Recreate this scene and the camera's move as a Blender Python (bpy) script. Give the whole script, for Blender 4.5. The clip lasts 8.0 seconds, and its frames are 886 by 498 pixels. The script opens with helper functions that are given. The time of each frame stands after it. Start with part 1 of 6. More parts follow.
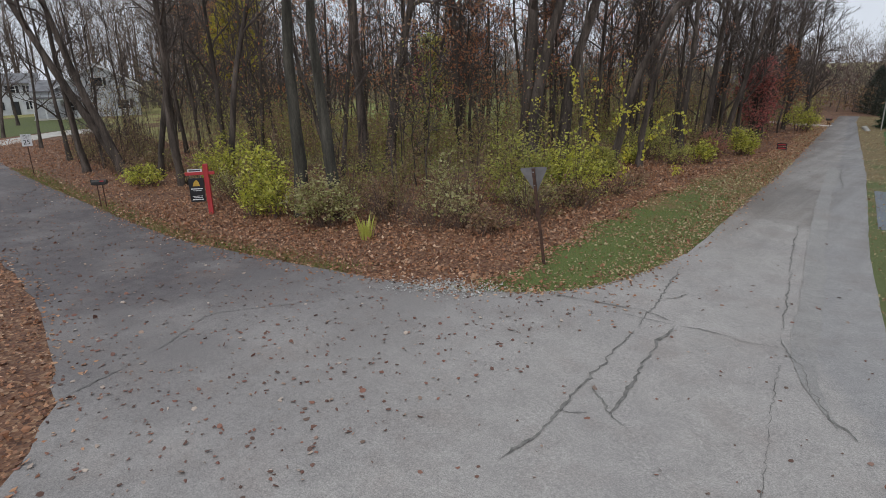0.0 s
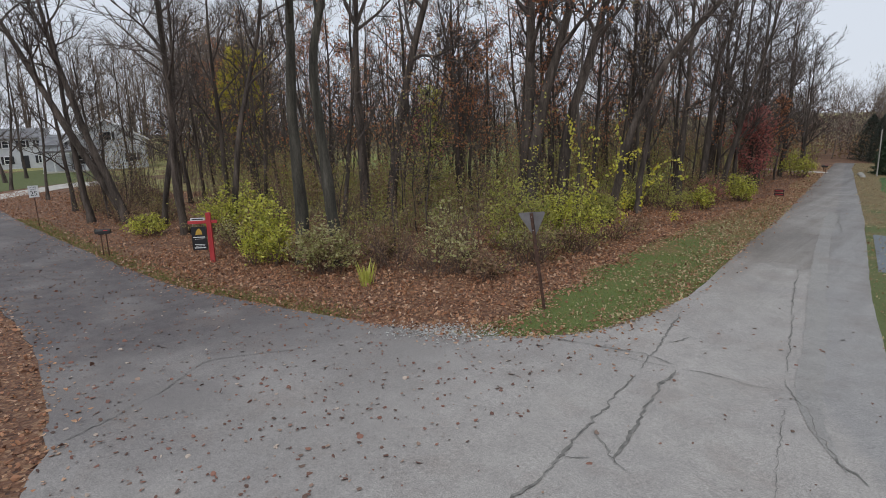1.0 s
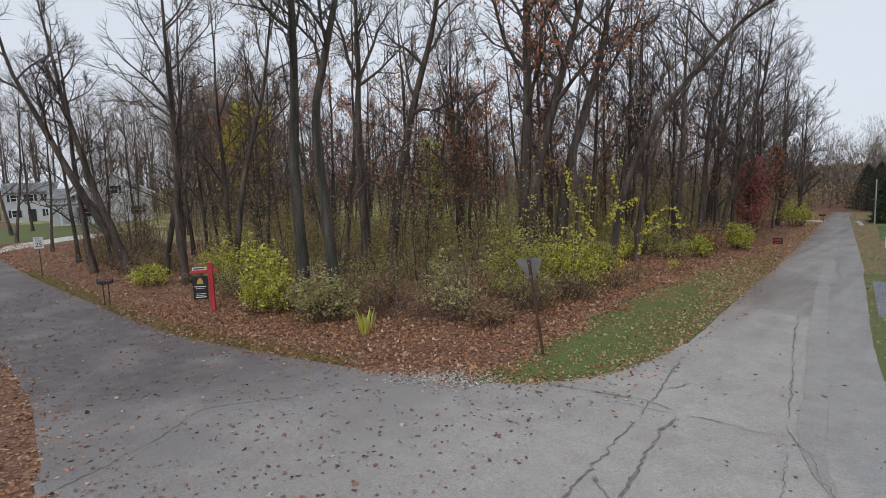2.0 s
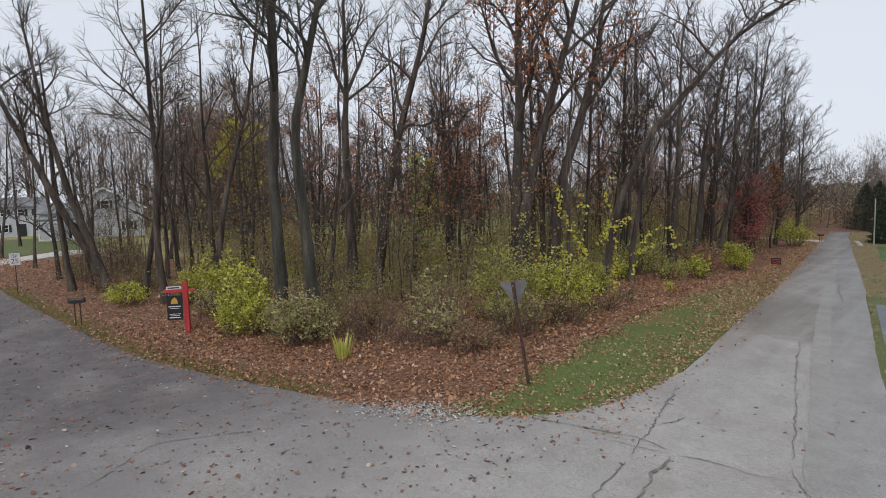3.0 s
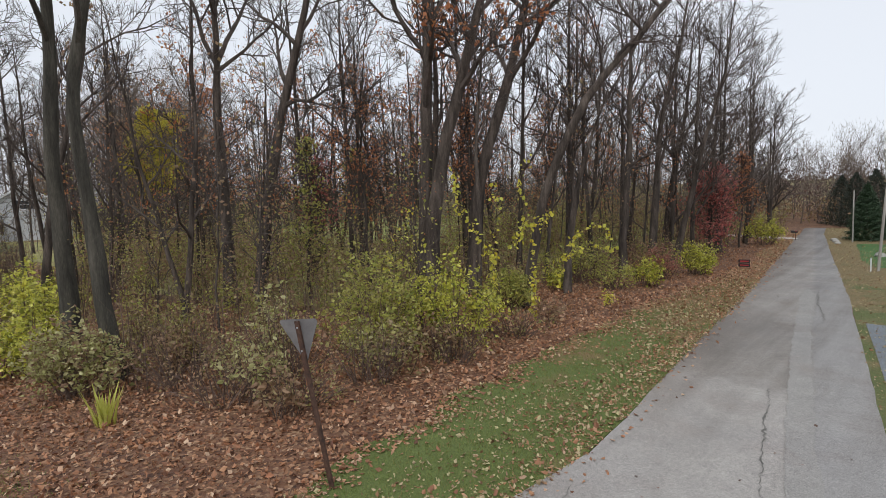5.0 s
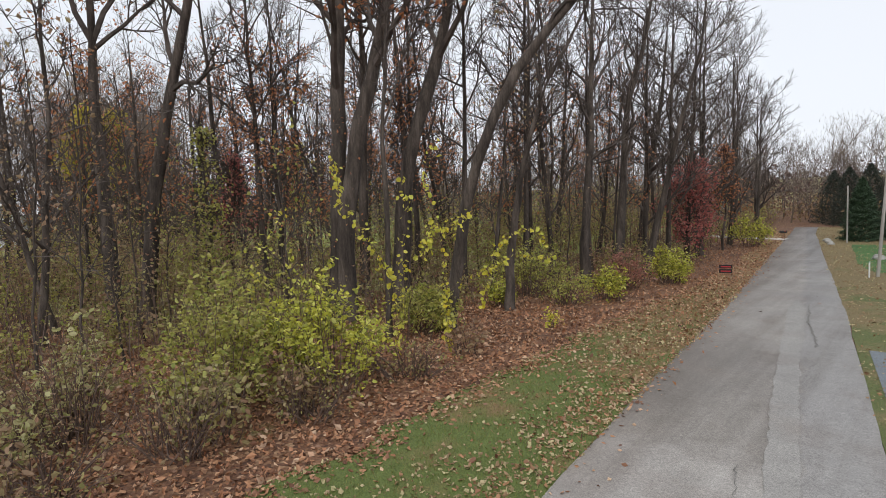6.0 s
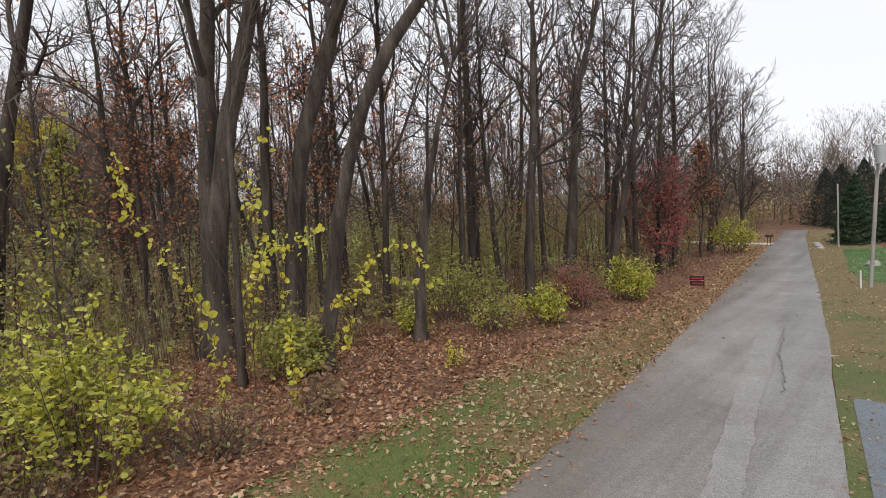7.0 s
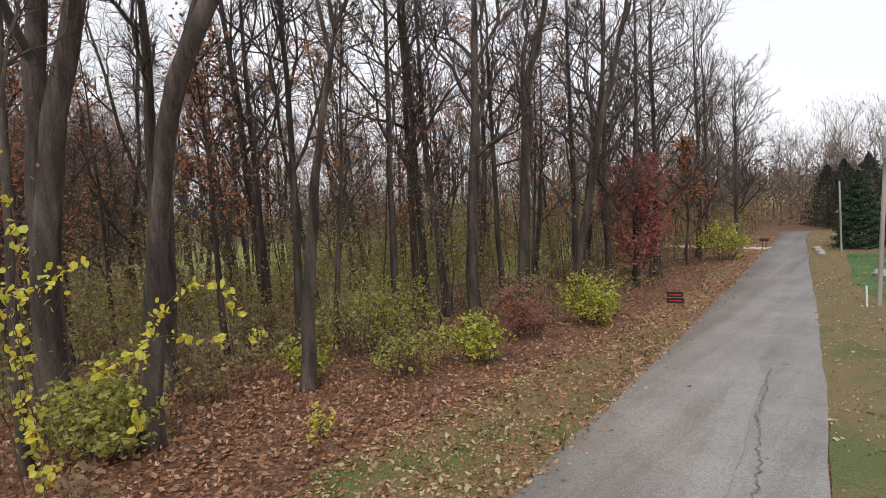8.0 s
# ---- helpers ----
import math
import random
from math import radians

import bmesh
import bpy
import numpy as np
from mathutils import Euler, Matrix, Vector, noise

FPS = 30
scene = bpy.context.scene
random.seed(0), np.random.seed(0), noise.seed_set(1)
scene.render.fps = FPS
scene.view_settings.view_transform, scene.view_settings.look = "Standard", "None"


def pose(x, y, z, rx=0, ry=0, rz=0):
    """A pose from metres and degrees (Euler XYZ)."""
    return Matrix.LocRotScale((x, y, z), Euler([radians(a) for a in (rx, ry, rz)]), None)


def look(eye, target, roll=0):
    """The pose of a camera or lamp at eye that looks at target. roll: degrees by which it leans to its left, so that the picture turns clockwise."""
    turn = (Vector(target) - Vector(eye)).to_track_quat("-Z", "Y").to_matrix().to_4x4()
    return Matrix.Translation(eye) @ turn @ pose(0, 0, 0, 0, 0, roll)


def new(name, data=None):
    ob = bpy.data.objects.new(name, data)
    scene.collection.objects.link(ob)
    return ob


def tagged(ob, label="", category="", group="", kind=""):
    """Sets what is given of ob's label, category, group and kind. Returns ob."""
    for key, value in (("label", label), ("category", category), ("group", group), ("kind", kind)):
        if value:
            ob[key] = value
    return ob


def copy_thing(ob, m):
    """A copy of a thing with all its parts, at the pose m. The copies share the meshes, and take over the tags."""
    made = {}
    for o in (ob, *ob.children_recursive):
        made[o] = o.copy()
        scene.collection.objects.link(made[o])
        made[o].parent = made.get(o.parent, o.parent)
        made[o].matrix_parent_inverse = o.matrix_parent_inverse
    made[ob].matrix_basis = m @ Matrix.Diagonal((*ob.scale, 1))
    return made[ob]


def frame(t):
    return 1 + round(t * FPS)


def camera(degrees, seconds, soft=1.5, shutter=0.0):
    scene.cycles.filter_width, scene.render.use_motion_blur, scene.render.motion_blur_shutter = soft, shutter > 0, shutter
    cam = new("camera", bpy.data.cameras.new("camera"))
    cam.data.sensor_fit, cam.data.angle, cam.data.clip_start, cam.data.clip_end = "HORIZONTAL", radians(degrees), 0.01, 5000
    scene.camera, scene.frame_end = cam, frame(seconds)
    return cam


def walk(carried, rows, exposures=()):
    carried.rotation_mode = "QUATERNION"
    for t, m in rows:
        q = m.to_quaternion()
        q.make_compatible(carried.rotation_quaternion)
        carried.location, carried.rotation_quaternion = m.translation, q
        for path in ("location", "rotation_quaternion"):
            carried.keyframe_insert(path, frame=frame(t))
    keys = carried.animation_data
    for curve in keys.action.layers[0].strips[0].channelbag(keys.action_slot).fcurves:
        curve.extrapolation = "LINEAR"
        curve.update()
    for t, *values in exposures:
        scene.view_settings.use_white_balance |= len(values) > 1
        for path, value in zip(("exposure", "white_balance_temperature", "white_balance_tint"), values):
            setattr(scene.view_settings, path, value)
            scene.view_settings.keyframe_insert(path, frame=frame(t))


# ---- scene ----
cam = camera(74.0, 8.0, 0.7)
PATH = [
    (0, (3.074, -0.491, 4.87), (1.757, 0.897, 4.285), -1.5),
    (0.5, (3.119, -0.487, 4.793), (1.784, 0.916, 4.291), -1.7),
    (1, (3.166, -0.49, 4.769), (1.818, 0.926, 4.347), -1.9),
    (1.5, (3.252, -0.535, 4.726), (1.892, 0.892, 4.388), -2.1),
    (2.8, (3.4, -0.34, 4.61), (2.025, 1.1, 4.44), -2.1),
    (3, (3.032, 0.432, 4.638), (1.665, 1.879, 4.446), -1.8),
    (3.5, (2.455, 1.974, 4.494), (1.139, 3.468, 4.3), -1.8),
    (4, (2.227, 3.069, 4.505), (0.919, 4.568, 4.301), -1.7),
    (5.5, (1.538, 8.674, 4.108), (0.222, 10.167, 3.912), -2.5),
    (6, (1.233, 10.877, 4.003), (-0.071, 12.381, 3.811), -2.8),
    (6.5, (1.196, 13.04, 3.868), (-0.101, 14.552, 3.693), -3.3),
    (7, (1.17, 15.101, 3.77), (-0.136, 16.607, 3.608), -4.0),
    (7.5, (1.031, 16.991, 3.756), (-0.281, 18.492, 3.598), -4.4),
    (8, (0.815, 18.981, 3.814), (-0.501, 20.479, 3.655), -4.8),
]
walk(cam, [(t, look(eye, target, roll)) for t, eye, target, roll in PATH],
     [(0, -0.22, 6200, 7), (2.8, -0.1, 6250, 7), (4, -0.05, 6350, 7), (5.5, 0.1, 6420, 7), (8, 0.26, 6680, 9)])

# ---- light ----
world = bpy.data.worlds.new("overcast_sky")
scene.world = world
world.use_nodes = True
wt = world.node_tree
bg = wt.nodes["Background"]
sky = wt.nodes.new("ShaderNodeTexSky")
sky.sky_type = "NISHITA"
sky.sun_disc = False
sky.sun_elevation, sky.sun_rotation = radians(52), radians(160)
sky.air_density, sky.dust_density, sky.ozone_density = 1.0, 1.0, 1.0
pale = wt.nodes.new("ShaderNodeHueSaturation")
pale.inputs["Saturation"].default_value = 0.28
wt.links.new(sky.outputs[0], pale.inputs["Color"])
scaled = wt.nodes.new("ShaderNodeMix")
scaled.data_type, scaled.blend_type = "RGBA", "MULTIPLY"
scaled.inputs[0].default_value, scaled.inputs[7].default_value = 1.0, (0.1, 0.1, 0.1, 1)
wt.links.new(pale.outputs[0], scaled.inputs[6])
cloud = wt.nodes.new("ShaderNodeMix")
cloud.data_type = "RGBA"
cloud.inputs[0].default_value, cloud.inputs[7].default_value = 0.85, (0.86, 0.88, 0.96, 1)
wt.links.new(scaled.outputs[2], cloud.inputs[6])
wt.links.new(cloud.outputs[2], bg.inputs["Color"])
bg.inputs["Strength"].default_value = 1.0
sun = new("sun", bpy.data.lights.new("sun", "SUN"))
sun.data.energy, sun.data.angle, sun.data.color = 1.25, radians(35), (1.0, 0.96, 0.9)
sun.matrix_world = look((0, 0, 30), (-8, 22, 0))

# ---- materials ----


def nodes_of(name):
    m = bpy.data.materials.new(name)
    m.use_nodes = True
    return m, m.node_tree.nodes, m.node_tree.links, m.node_tree.nodes["Principled BSDF"]


def ramp(nodes, cols):
    r = nodes.new("ShaderNodeValToRGB")
    el = r.color_ramp.elements
    while len(el) < len(cols):
        el.new(0.5)
    for i, c in enumerate(cols):
        el[i].position = i / max(1, len(cols) - 1)
        el[i].color = (*c, 1)
    return r


def noise_node(nodes, links, vec, scale, detail=4.0, rough=0.6):
    n = nodes.new("ShaderNodeTexNoise")
    n.inputs["Scale"].default_value, n.inputs["Detail"].default_value, n.inputs["Roughness"].default_value = scale, detail, rough
    links.new(vec, n.inputs["Vector"])
    return n


def mixed(nodes, links, fac, a, b, mode="MIX"):
    m = nodes.new("ShaderNodeMix")
    m.data_type, m.blend_type = "RGBA", mode
    for sock, v in ((m.inputs[0], fac), (m.inputs[6], a), (m.inputs[7], b)):
        if isinstance(v, (int, float)):
            sock.default_value = v
        elif isinstance(v, tuple):
            sock.default_value = (*v, 1)
        else:
            links.new(v, sock)
    return m.outputs[2]


def ranged(nodes, links, value, lo, hi, a=0.0, b=1.0):
    m = nodes.new("ShaderNodeMapRange")
    m.inputs[1].default_value, m.inputs[2].default_value, m.inputs[3].default_value, m.inputs[4].default_value = lo, hi, a, b
    links.new(value, m.inputs[0])
    return m.outputs[0]


def bumped(nodes, links, bsdf, height, strength, distance=0.02):
    b = nodes.new("ShaderNodeBump")
    b.inputs["Strength"].default_value, b.inputs["Distance"].default_value = strength, distance
    links.new(height, b.inputs["Height"])
    links.new(b.outputs[0], bsdf.inputs["Normal"])


def surface(name, cols, scale=3.0, fine=30.0, rough=0.85, bump=0.3, stretch=(1, 1, 1), metal=0.0, spread=0.5):
    """A surface with blotches at one scale, grain at another, and fine relief."""
    m, n, l, b = nodes_of(name)
    tc = n.new("ShaderNodeTexCoord")
    mp = n.new("ShaderNodeMapping")
    mp.inputs["Scale"].default_value = stretch
    l.new(tc.outputs["Object"], mp.inputs["Vector"])
    big = noise_node(n, l, mp.outputs[0], scale)
    small = noise_node(n, l, mp.outputs[0], fine, 3.0)
    r = ramp(n, cols)
    f = n.new("ShaderNodeMath")
    f.operation = "MULTIPLY_ADD"
    l.new(small.outputs[0], f.inputs[0])
    f.inputs[1].default_value = spread
    l.new(ranged(n, l, big.outputs[0], 0.3, 0.7, -spread / 2, 1 - spread / 2), f.inputs[2])
    l.new(f.outputs[0], r.inputs[0])
    l.new(r.outputs[0], b.inputs["Base Color"])
    b.inputs["Roughness"].default_value, b.inputs["Metallic"].default_value = rough, metal
    bumped(n, l, b, small.outputs[0], bump)
    return m


def leafy(name, cols, glow=0.35, rough=0.6):
    """Leaves that differ one from the next; thin enough to let light through."""
    m, n, l, b = nodes_of(name)
    geo = n.new("ShaderNodeNewGeometry")
    r = ramp(n, cols)
    l.new(geo.outputs["Random Per Island"], r.inputs[0])
    tc = n.new("ShaderNodeTexCoord")
    g = noise_node(n, l, tc.outputs["Object"], 25.0)
    col = mixed(n, l, ranged(n, l, g.outputs[0], 0.4, 0.75, 0.0, 0.25), r.outputs[0], (0.1, 0.07, 0.035))
    l.new(col, b.inputs["Base Color"])
    b.inputs["Roughness"].default_value = rough
    tr = n.new("ShaderNodeBsdfTranslucent")
    l.new(col, tr.inputs["Color"])
    mx = n.new("ShaderNodeMixShader")
    mx.inputs[0].default_value = glow
    l.new(b.outputs[0], mx.inputs[1])
    l.new(tr.outputs[0], mx.inputs[2])
    l.new(mx.outputs[0], n["Material Output"].inputs["Surface"])
    return m


def sloped(nodes, links, sep, kx, ky, k0, wobble=None, amount=0.0):
    """kx * x + ky * y + k0, with an uneven edge."""
    out = None
    for axis, k, add in ((0, kx, k0), (1, ky, 0.0)):
        m = nodes.new("ShaderNodeMath")
        m.operation = "MULTIPLY_ADD"
        links.new(sep.outputs[axis], m.inputs[0])
        m.inputs[1].default_value = k
        if out is None:
            m.inputs[2].default_value = add
        else:
            links.new(out, m.inputs[2])
        out = m.outputs[0]
    if wobble is not None:
        m = nodes.new("ShaderNodeMath")
        m.operation = "MULTIPLY_ADD"
        links.new(wobble, m.inputs[0])
        m.inputs[1].default_value = amount
        links.new(out, m.inputs[2])
        out = m.outputs[0]
    return out


def both(nodes, links, a, b):
    m = nodes.new("ShaderNodeMath")
    m.operation = "MULTIPLY"
    links.new(a, m.inputs[0])
    links.new(b, m.inputs[1])
    return m.outputs[0]


def asphalt_material(name, light, dark, x_dark, x_light, lanes=False):
    """Worn chip-sealed asphalt: aggregate speckle, blotches, and a tone that darkens gradually from x_light to x_dark.
    """
    m, n, l, b = nodes_of(name)
    tc = n.new("ShaderNodeTexCoord")
    vec = tc.outputs["Object"]
    speck = noise_node(n, l, vec, 55.0, 2.0, 0.7)
    mid = noise_node(n, l, vec, 2.2, 5.0)
    big = noise_node(n, l, vec, 0.35, 4.0)
    sep = n.new("ShaderNodeSeparateXYZ")
    l.new(vec, sep.inputs[0])
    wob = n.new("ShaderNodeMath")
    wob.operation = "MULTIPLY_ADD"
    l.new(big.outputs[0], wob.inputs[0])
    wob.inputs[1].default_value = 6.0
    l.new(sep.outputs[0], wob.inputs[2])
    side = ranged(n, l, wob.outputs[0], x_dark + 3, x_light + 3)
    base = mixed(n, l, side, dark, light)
    blot = mixed(n, l, ranged(n, l, mid.outputs[0], 0.35, 0.7, 0.0, 0.35), base, tuple(c * 0.62 for c in light))
    pale_spots = mixed(n, l, ranged(n, l, big.outputs[0], 0.5, 0.75, 0.0, 0.25), blot, tuple(min(1, c * 1.35) for c in light))
    rusty = noise_node(n, l, vec, 0.75, 6.0, 0.65)
    pale_spots = mixed(n, l, ranged(n, l, rusty.outputs[0], 0.5, 0.7, 0.0, 0.6), pale_spots, mixed(n, l, 0.5, pale_spots, (0.2, 0.155, 0.13)))
    cool = noise_node(n, l, vec, 0.28, 3.0, 0.6)
    pale_spots = mixed(n, l, ranged(n, l, cool.outputs[0], 0.45, 0.7, 0.0, 0.5), pale_spots, mixed(n, l, 1.0, pale_spots, (0.83, 0.83, 0.86), "MULTIPLY"))
    if lanes:
        # the resurfaced lane beside the seam, the duller worn rim, and streaks along the way of travel
        lane = ranged(n, l, sloped(n, l, sep, 1.0, 0.157, -2.8, mid.outputs[0], 0.5), 0.2, 0.36)
        lane = both(n, l, lane, ranged(n, l, sloped(n, l, sep, 0.85, 0.5, -6.4, mid.outputs[0], 0.6), 0.2, 0.5))
        pale_spots = mixed(n, l, lane, pale_spots, mixed(n, l, 1.0, pale_spots, (0.85, 0.87, 0.9), "MULTIPLY"))
        worn = ranged(n, l, sloped(n, l, sep, 1.0, 0.117, 0.62, rusty.outputs[0], 2.2), 1.1, 2.3, 1.0, 0.0)
        dull = both(n, l, ranged(n, l, sloped(n, l, sep, 0.12, 1.0, 0.0, mid.outputs[0], 1.2), 19.2, 20.2), ranged(n, l, sloped(n, l, sep, 0.0, 1.0, 0.0, big.outputs[0], 6.0), 27.0, 33.0, 1.0, 0.0))
        dull = both(n, l, dull, ranged(n, l, lane, 0.0, 1.0, 0.75, 0.1))
        pale_spots = mixed(n, l, dull, pale_spots, mixed(n, l, 1.0, pale_spots, (0.66, 0.64, 0.62), "MULTIPLY"))
        worn = both(n, l, worn, ranged(n, l, sloped(n, l, sep, 0.0, 1.0, 0.0, big.outputs[0], 5.0), 18.5, 20.5))
        pale_spots = mixed(n, l, worn, pale_spots, mixed(n, l, 1.0, pale_spots, (0.76, 0.72, 0.68), "MULTIPLY"))
        mp = n.new("ShaderNodeMapping")
        mp.inputs["Rotation"].default_value = (0, 0, radians(-8.5))
        mp.inputs["Scale"].default_value = (1.6, 0.07, 1.0)
        l.new(vec, mp.inputs["Vector"])
        streak = noise_node(n, l, mp.outputs[0], 1.3, 5.0, 0.65)
        along = both(n, l, ranged(n, l, streak.outputs[0], 0.42, 0.68, 0.0, 0.8), ranged(n, l, sep.outputs[1], 13.0, 20.0))
        pale_spots = mixed(n, l, along, pale_spots, mixed(n, l, 1.0, pale_spots, (0.72, 0.7, 0.68), "MULTIPLY"))
    grit = mixed(n, l, ranged(n, l, speck.outputs[0], 0.3, 0.7), (0.66, 0.66, 0.67), (1.36, 1.355, 1.34))
    chips = noise_node(n, l, vec, 17.0, 3.0, 0.8)
    grit = mixed(n, l, 1.0, grit, mixed(n, l, ranged(n, l, chips.outputs[0], 0.3, 0.7), (0.84, 0.84, 0.845), (1.16, 1.16, 1.155)), "MULTIPLY")
    col = mixed(n, l, 1.0, pale_spots, grit, "MULTIPLY")
    l.new(col, b.inputs["Base Color"])
    b.inputs["Roughness"].default_value = 0.82
    bumped(n, l, b, speck.outputs[0], 0.5, 0.008)
    return m


def litter_material(name, cols, cell=16.0, cover=None):
    """Packed fallen leaves: small overlapping flakes of different browns."""
    m, n, l, b = nodes_of(name)
    tc = n.new("ShaderNodeTexCoord")
    vor = n.new("ShaderNodeTexVoronoi")
    vor.inputs["Scale"].default_value = cell
    vor.inputs["Randomness"].default_value = 1.0
    l.new(tc.outputs["Object"], vor.inputs["Vector"])
    sep = n.new("ShaderNodeSeparateColor")
    l.new(vor.outputs["Color"], sep.inputs[0])
    r = ramp(n, cols)
    l.new(sep.outputs[0], r.inputs[0])
    big = noise_node(n, l, tc.outputs["Object"], 0.5)
    col = mixed(n, l, ranged(n, l, big.outputs[0], 0.35, 0.7, 0.0, 0.5), r.outputs[0], cols[0])
    if cover:
        patch = noise_node(n, l, tc.outputs["Object"], 0.23, 5.0)
        sep2 = n.new("ShaderNodeSeparateXYZ")
        l.new(tc.outputs["Object"], sep2.inputs[0])
        deep = n.new("ShaderNodeMath")
        deep.operation = "MINIMUM"
        l.new(ranged(n, l, sep2.outputs[0], -9.5, -17.0, -0.15, 0.12), deep.inputs[0])
        l.new(ranged(n, l, sep2.outputs[1], 12.0, 20.0, -0.3, 0.12), deep.inputs[1])
        deep = deep.outputs[0]
        add = n.new("ShaderNodeMath")
        l.new(deep, add.inputs[0])
        l.new(patch.outputs[0], add.inputs[1])
        col = mixed(n, l, ranged(n, l, add.outputs[0], 0.5, 0.62), col, mixed(n, l, sep.outputs[1], (0.16, 0.17, 0.05), (0.4, 0.36, 0.13)))
    l.new(col, b.inputs["Base Color"])
    b.inputs["Roughness"].default_value = 0.8
    bumped(n, l, b, vor.outputs["Distance"], 0.8, 0.03)
    return m


def turf_material(name, green, straw, fade0, fade1):
    """Mown verge: green near the corner, straw-coloured and strewn with leaves farther along the road."""
    m, n, l, b = nodes_of(name)
    tc = n.new("ShaderNodeTexCoord")
    vec = tc.outputs["Object"]
    sep = n.new("ShaderNodeSeparateXYZ")
    l.new(vec, sep.inputs[0])
    patch = noise_node(n, l, vec, 0.7, 6.0)
    fine = noise_node(n, l, vec, 45.0, 3.0)
    along = ranged(n, l, sep.outputs[1], fade0, fade1, -0.25, 0.45)
    add = n.new("ShaderNodeMath")
    l.new(along, add.inputs[0])
    l.new(patch.outputs[0], add.inputs[1])
    col = mixed(n, l, ranged(n, l, add.outputs[0], 0.44, 0.6), green, straw)
    col = mixed(n, l, 1.0, col, mixed(n, l, ranged(n, l, fine.outputs[0], 0.3, 0.7), (0.5, 0.5, 0.5), (1.4, 1.4, 1.4)), "MULTIPLY")
    l.new(col, b.inputs["Base Color"])
    b.inputs["Roughness"].default_value = 0.9
    bumped(n, l, b, fine.outputs[0], 0.8, 0.03)
    return m


BARK = surface("bark_grey_brown", [(0.024, 0.018, 0.014), (0.072, 0.056, 0.046), (0.15, 0.12, 0.1)], 1.4, 16.0, 0.95, 1.0, (3, 3, 0.45), spread=0.9)
BARK_PALE = surface("bark_pale_grey", [(0.024, 0.022, 0.017), (0.06, 0.055, 0.043), (0.118, 0.107, 0.086)], 1.4, 16.0, 0.95, 1.0, (3, 3, 0.45), spread=0.9)
TWIG = surface("twig_bark", [(0.044, 0.034, 0.03), (0.088, 0.07, 0.06), (0.14, 0.113, 0.098)], 2.0, 20.0, 0.95, 0.2)
# paler than TWIG: the haze of distance is put into the stem colour
HAZE = surface("hazy_far_stems", [(0.11, 0.082, 0.066), (0.18, 0.14, 0.112), (0.25, 0.2, 0.166)], 0.25, 9.0, 0.95, 0.2)
BRUSH = surface("brush_stems", [(0.075, 0.048, 0.038), (0.135, 0.09, 0.07), (0.2, 0.14, 0.108)], 0.6, 9.0, 0.95, 0.2)
SOIL = litter_material("packed_leaf_litter", [(0.05, 0.022, 0.013), (0.19, 0.088, 0.045), (0.11, 0.048, 0.028), (0.3, 0.16, 0.085), (0.14, 0.062, 0.034), (0.42, 0.26, 0.15)], 16.0, True)
LEAF_BROWN = leafy("fallen_brown_leaf", [(0.08, 0.034, 0.02), (0.3, 0.13, 0.065), (0.46, 0.24, 0.125), (0.15, 0.06, 0.034), (0.66, 0.46, 0.31), (0.38, 0.16, 0.08), (0.52, 0.3, 0.17), (0.2, 0.085, 0.047), (0.42, 0.2, 0.1), (0.12, 0.05, 0.03)], 0.05, 0.65)
LEAF_STREWN = leafy("strewn_pale_leaf", [(0.30, 0.17, 0.09), (0.5, 0.38, 0.24), (0.56, 0.5, 0.27), (0.2, 0.11, 0.06), (0.36, 0.2, 0.1)], 0.15, 0.75)
LEAF_DARK = leafy("wet_dark_leaf", [(0.07, 0.045, 0.036), (0.2, 0.085, 0.062), (0.28, 0.13, 0.09), (0.1, 0.06, 0.047), (0.36, 0.25, 0.19), (0.2, 0.085, 0.065), (0.13, 0.07, 0.052), (0.56, 0.46, 0.38)], 0.05, 0.6)
LEAF_LIME = leafy("yellow_green_leaf", [(0.16, 0.18, 0.03), (0.52, 0.53, 0.07), (0.74, 0.7, 0.1), (0.3, 0.34, 0.05), (0.82, 0.78, 0.2), (0.12, 0.13, 0.03), (0.62, 0.55, 0.09)], 0.35)
LEAF_OLIVE = leafy("olive_leaf", [(0.18, 0.21, 0.05), (0.38, 0.39, 0.08), (0.52, 0.5, 0.12), (0.29, 0.24, 0.09), (0.62, 0.59, 0.18), (0.27, 0.32, 0.08)], 0.45)
LEAF_PALE = leafy("pale_green_leaf", [(0.3, 0.3, 0.1), (0.46, 0.46, 0.18), (0.7, 0.67, 0.36), (0.3, 0.23, 0.12), (0.34, 0.2, 0.14)], 0.5)
LEAF_YELLOW = leafy("yellow_vine_leaf", [(0.66, 0.60, 0.06), (0.8, 0.72, 0.14), (0.55, 0.58, 0.09), (0.78, 0.62, 0.05)], 0.4)
LEAF_GOLD = leafy("golden_tree_leaf", [(0.55, 0.46, 0.05), (0.72, 0.6, 0.07), (0.46, 0.45, 0.07), (0.4, 0.3, 0.05)], 0.5)
LEAF_RUST = leafy("rust_oak_leaf", [(0.42, 0.15, 0.065), (0.6, 0.24, 0.1), (0.32, 0.13, 0.075), (0.64, 0.33, 0.15)], 0.5)
LEAF_RED = leafy("crimson_leaf", [(0.44, 0.12, 0.11), (0.55, 0.17, 0.15), (0.33, 0.1, 0.09), (0.5, 0.27, 0.21)], 0.45)
LEAF_UNDER = leafy("undergrowth_leaf", [(0.24, 0.25, 0.07), (0.32, 0.22, 0.12), (0.26, 0.14, 0.09), (0.46, 0.44, 0.15), (0.4, 0.29, 0.18), (0.27, 0.27, 0.085), (0.18, 0.11, 0.075)], 0.4)
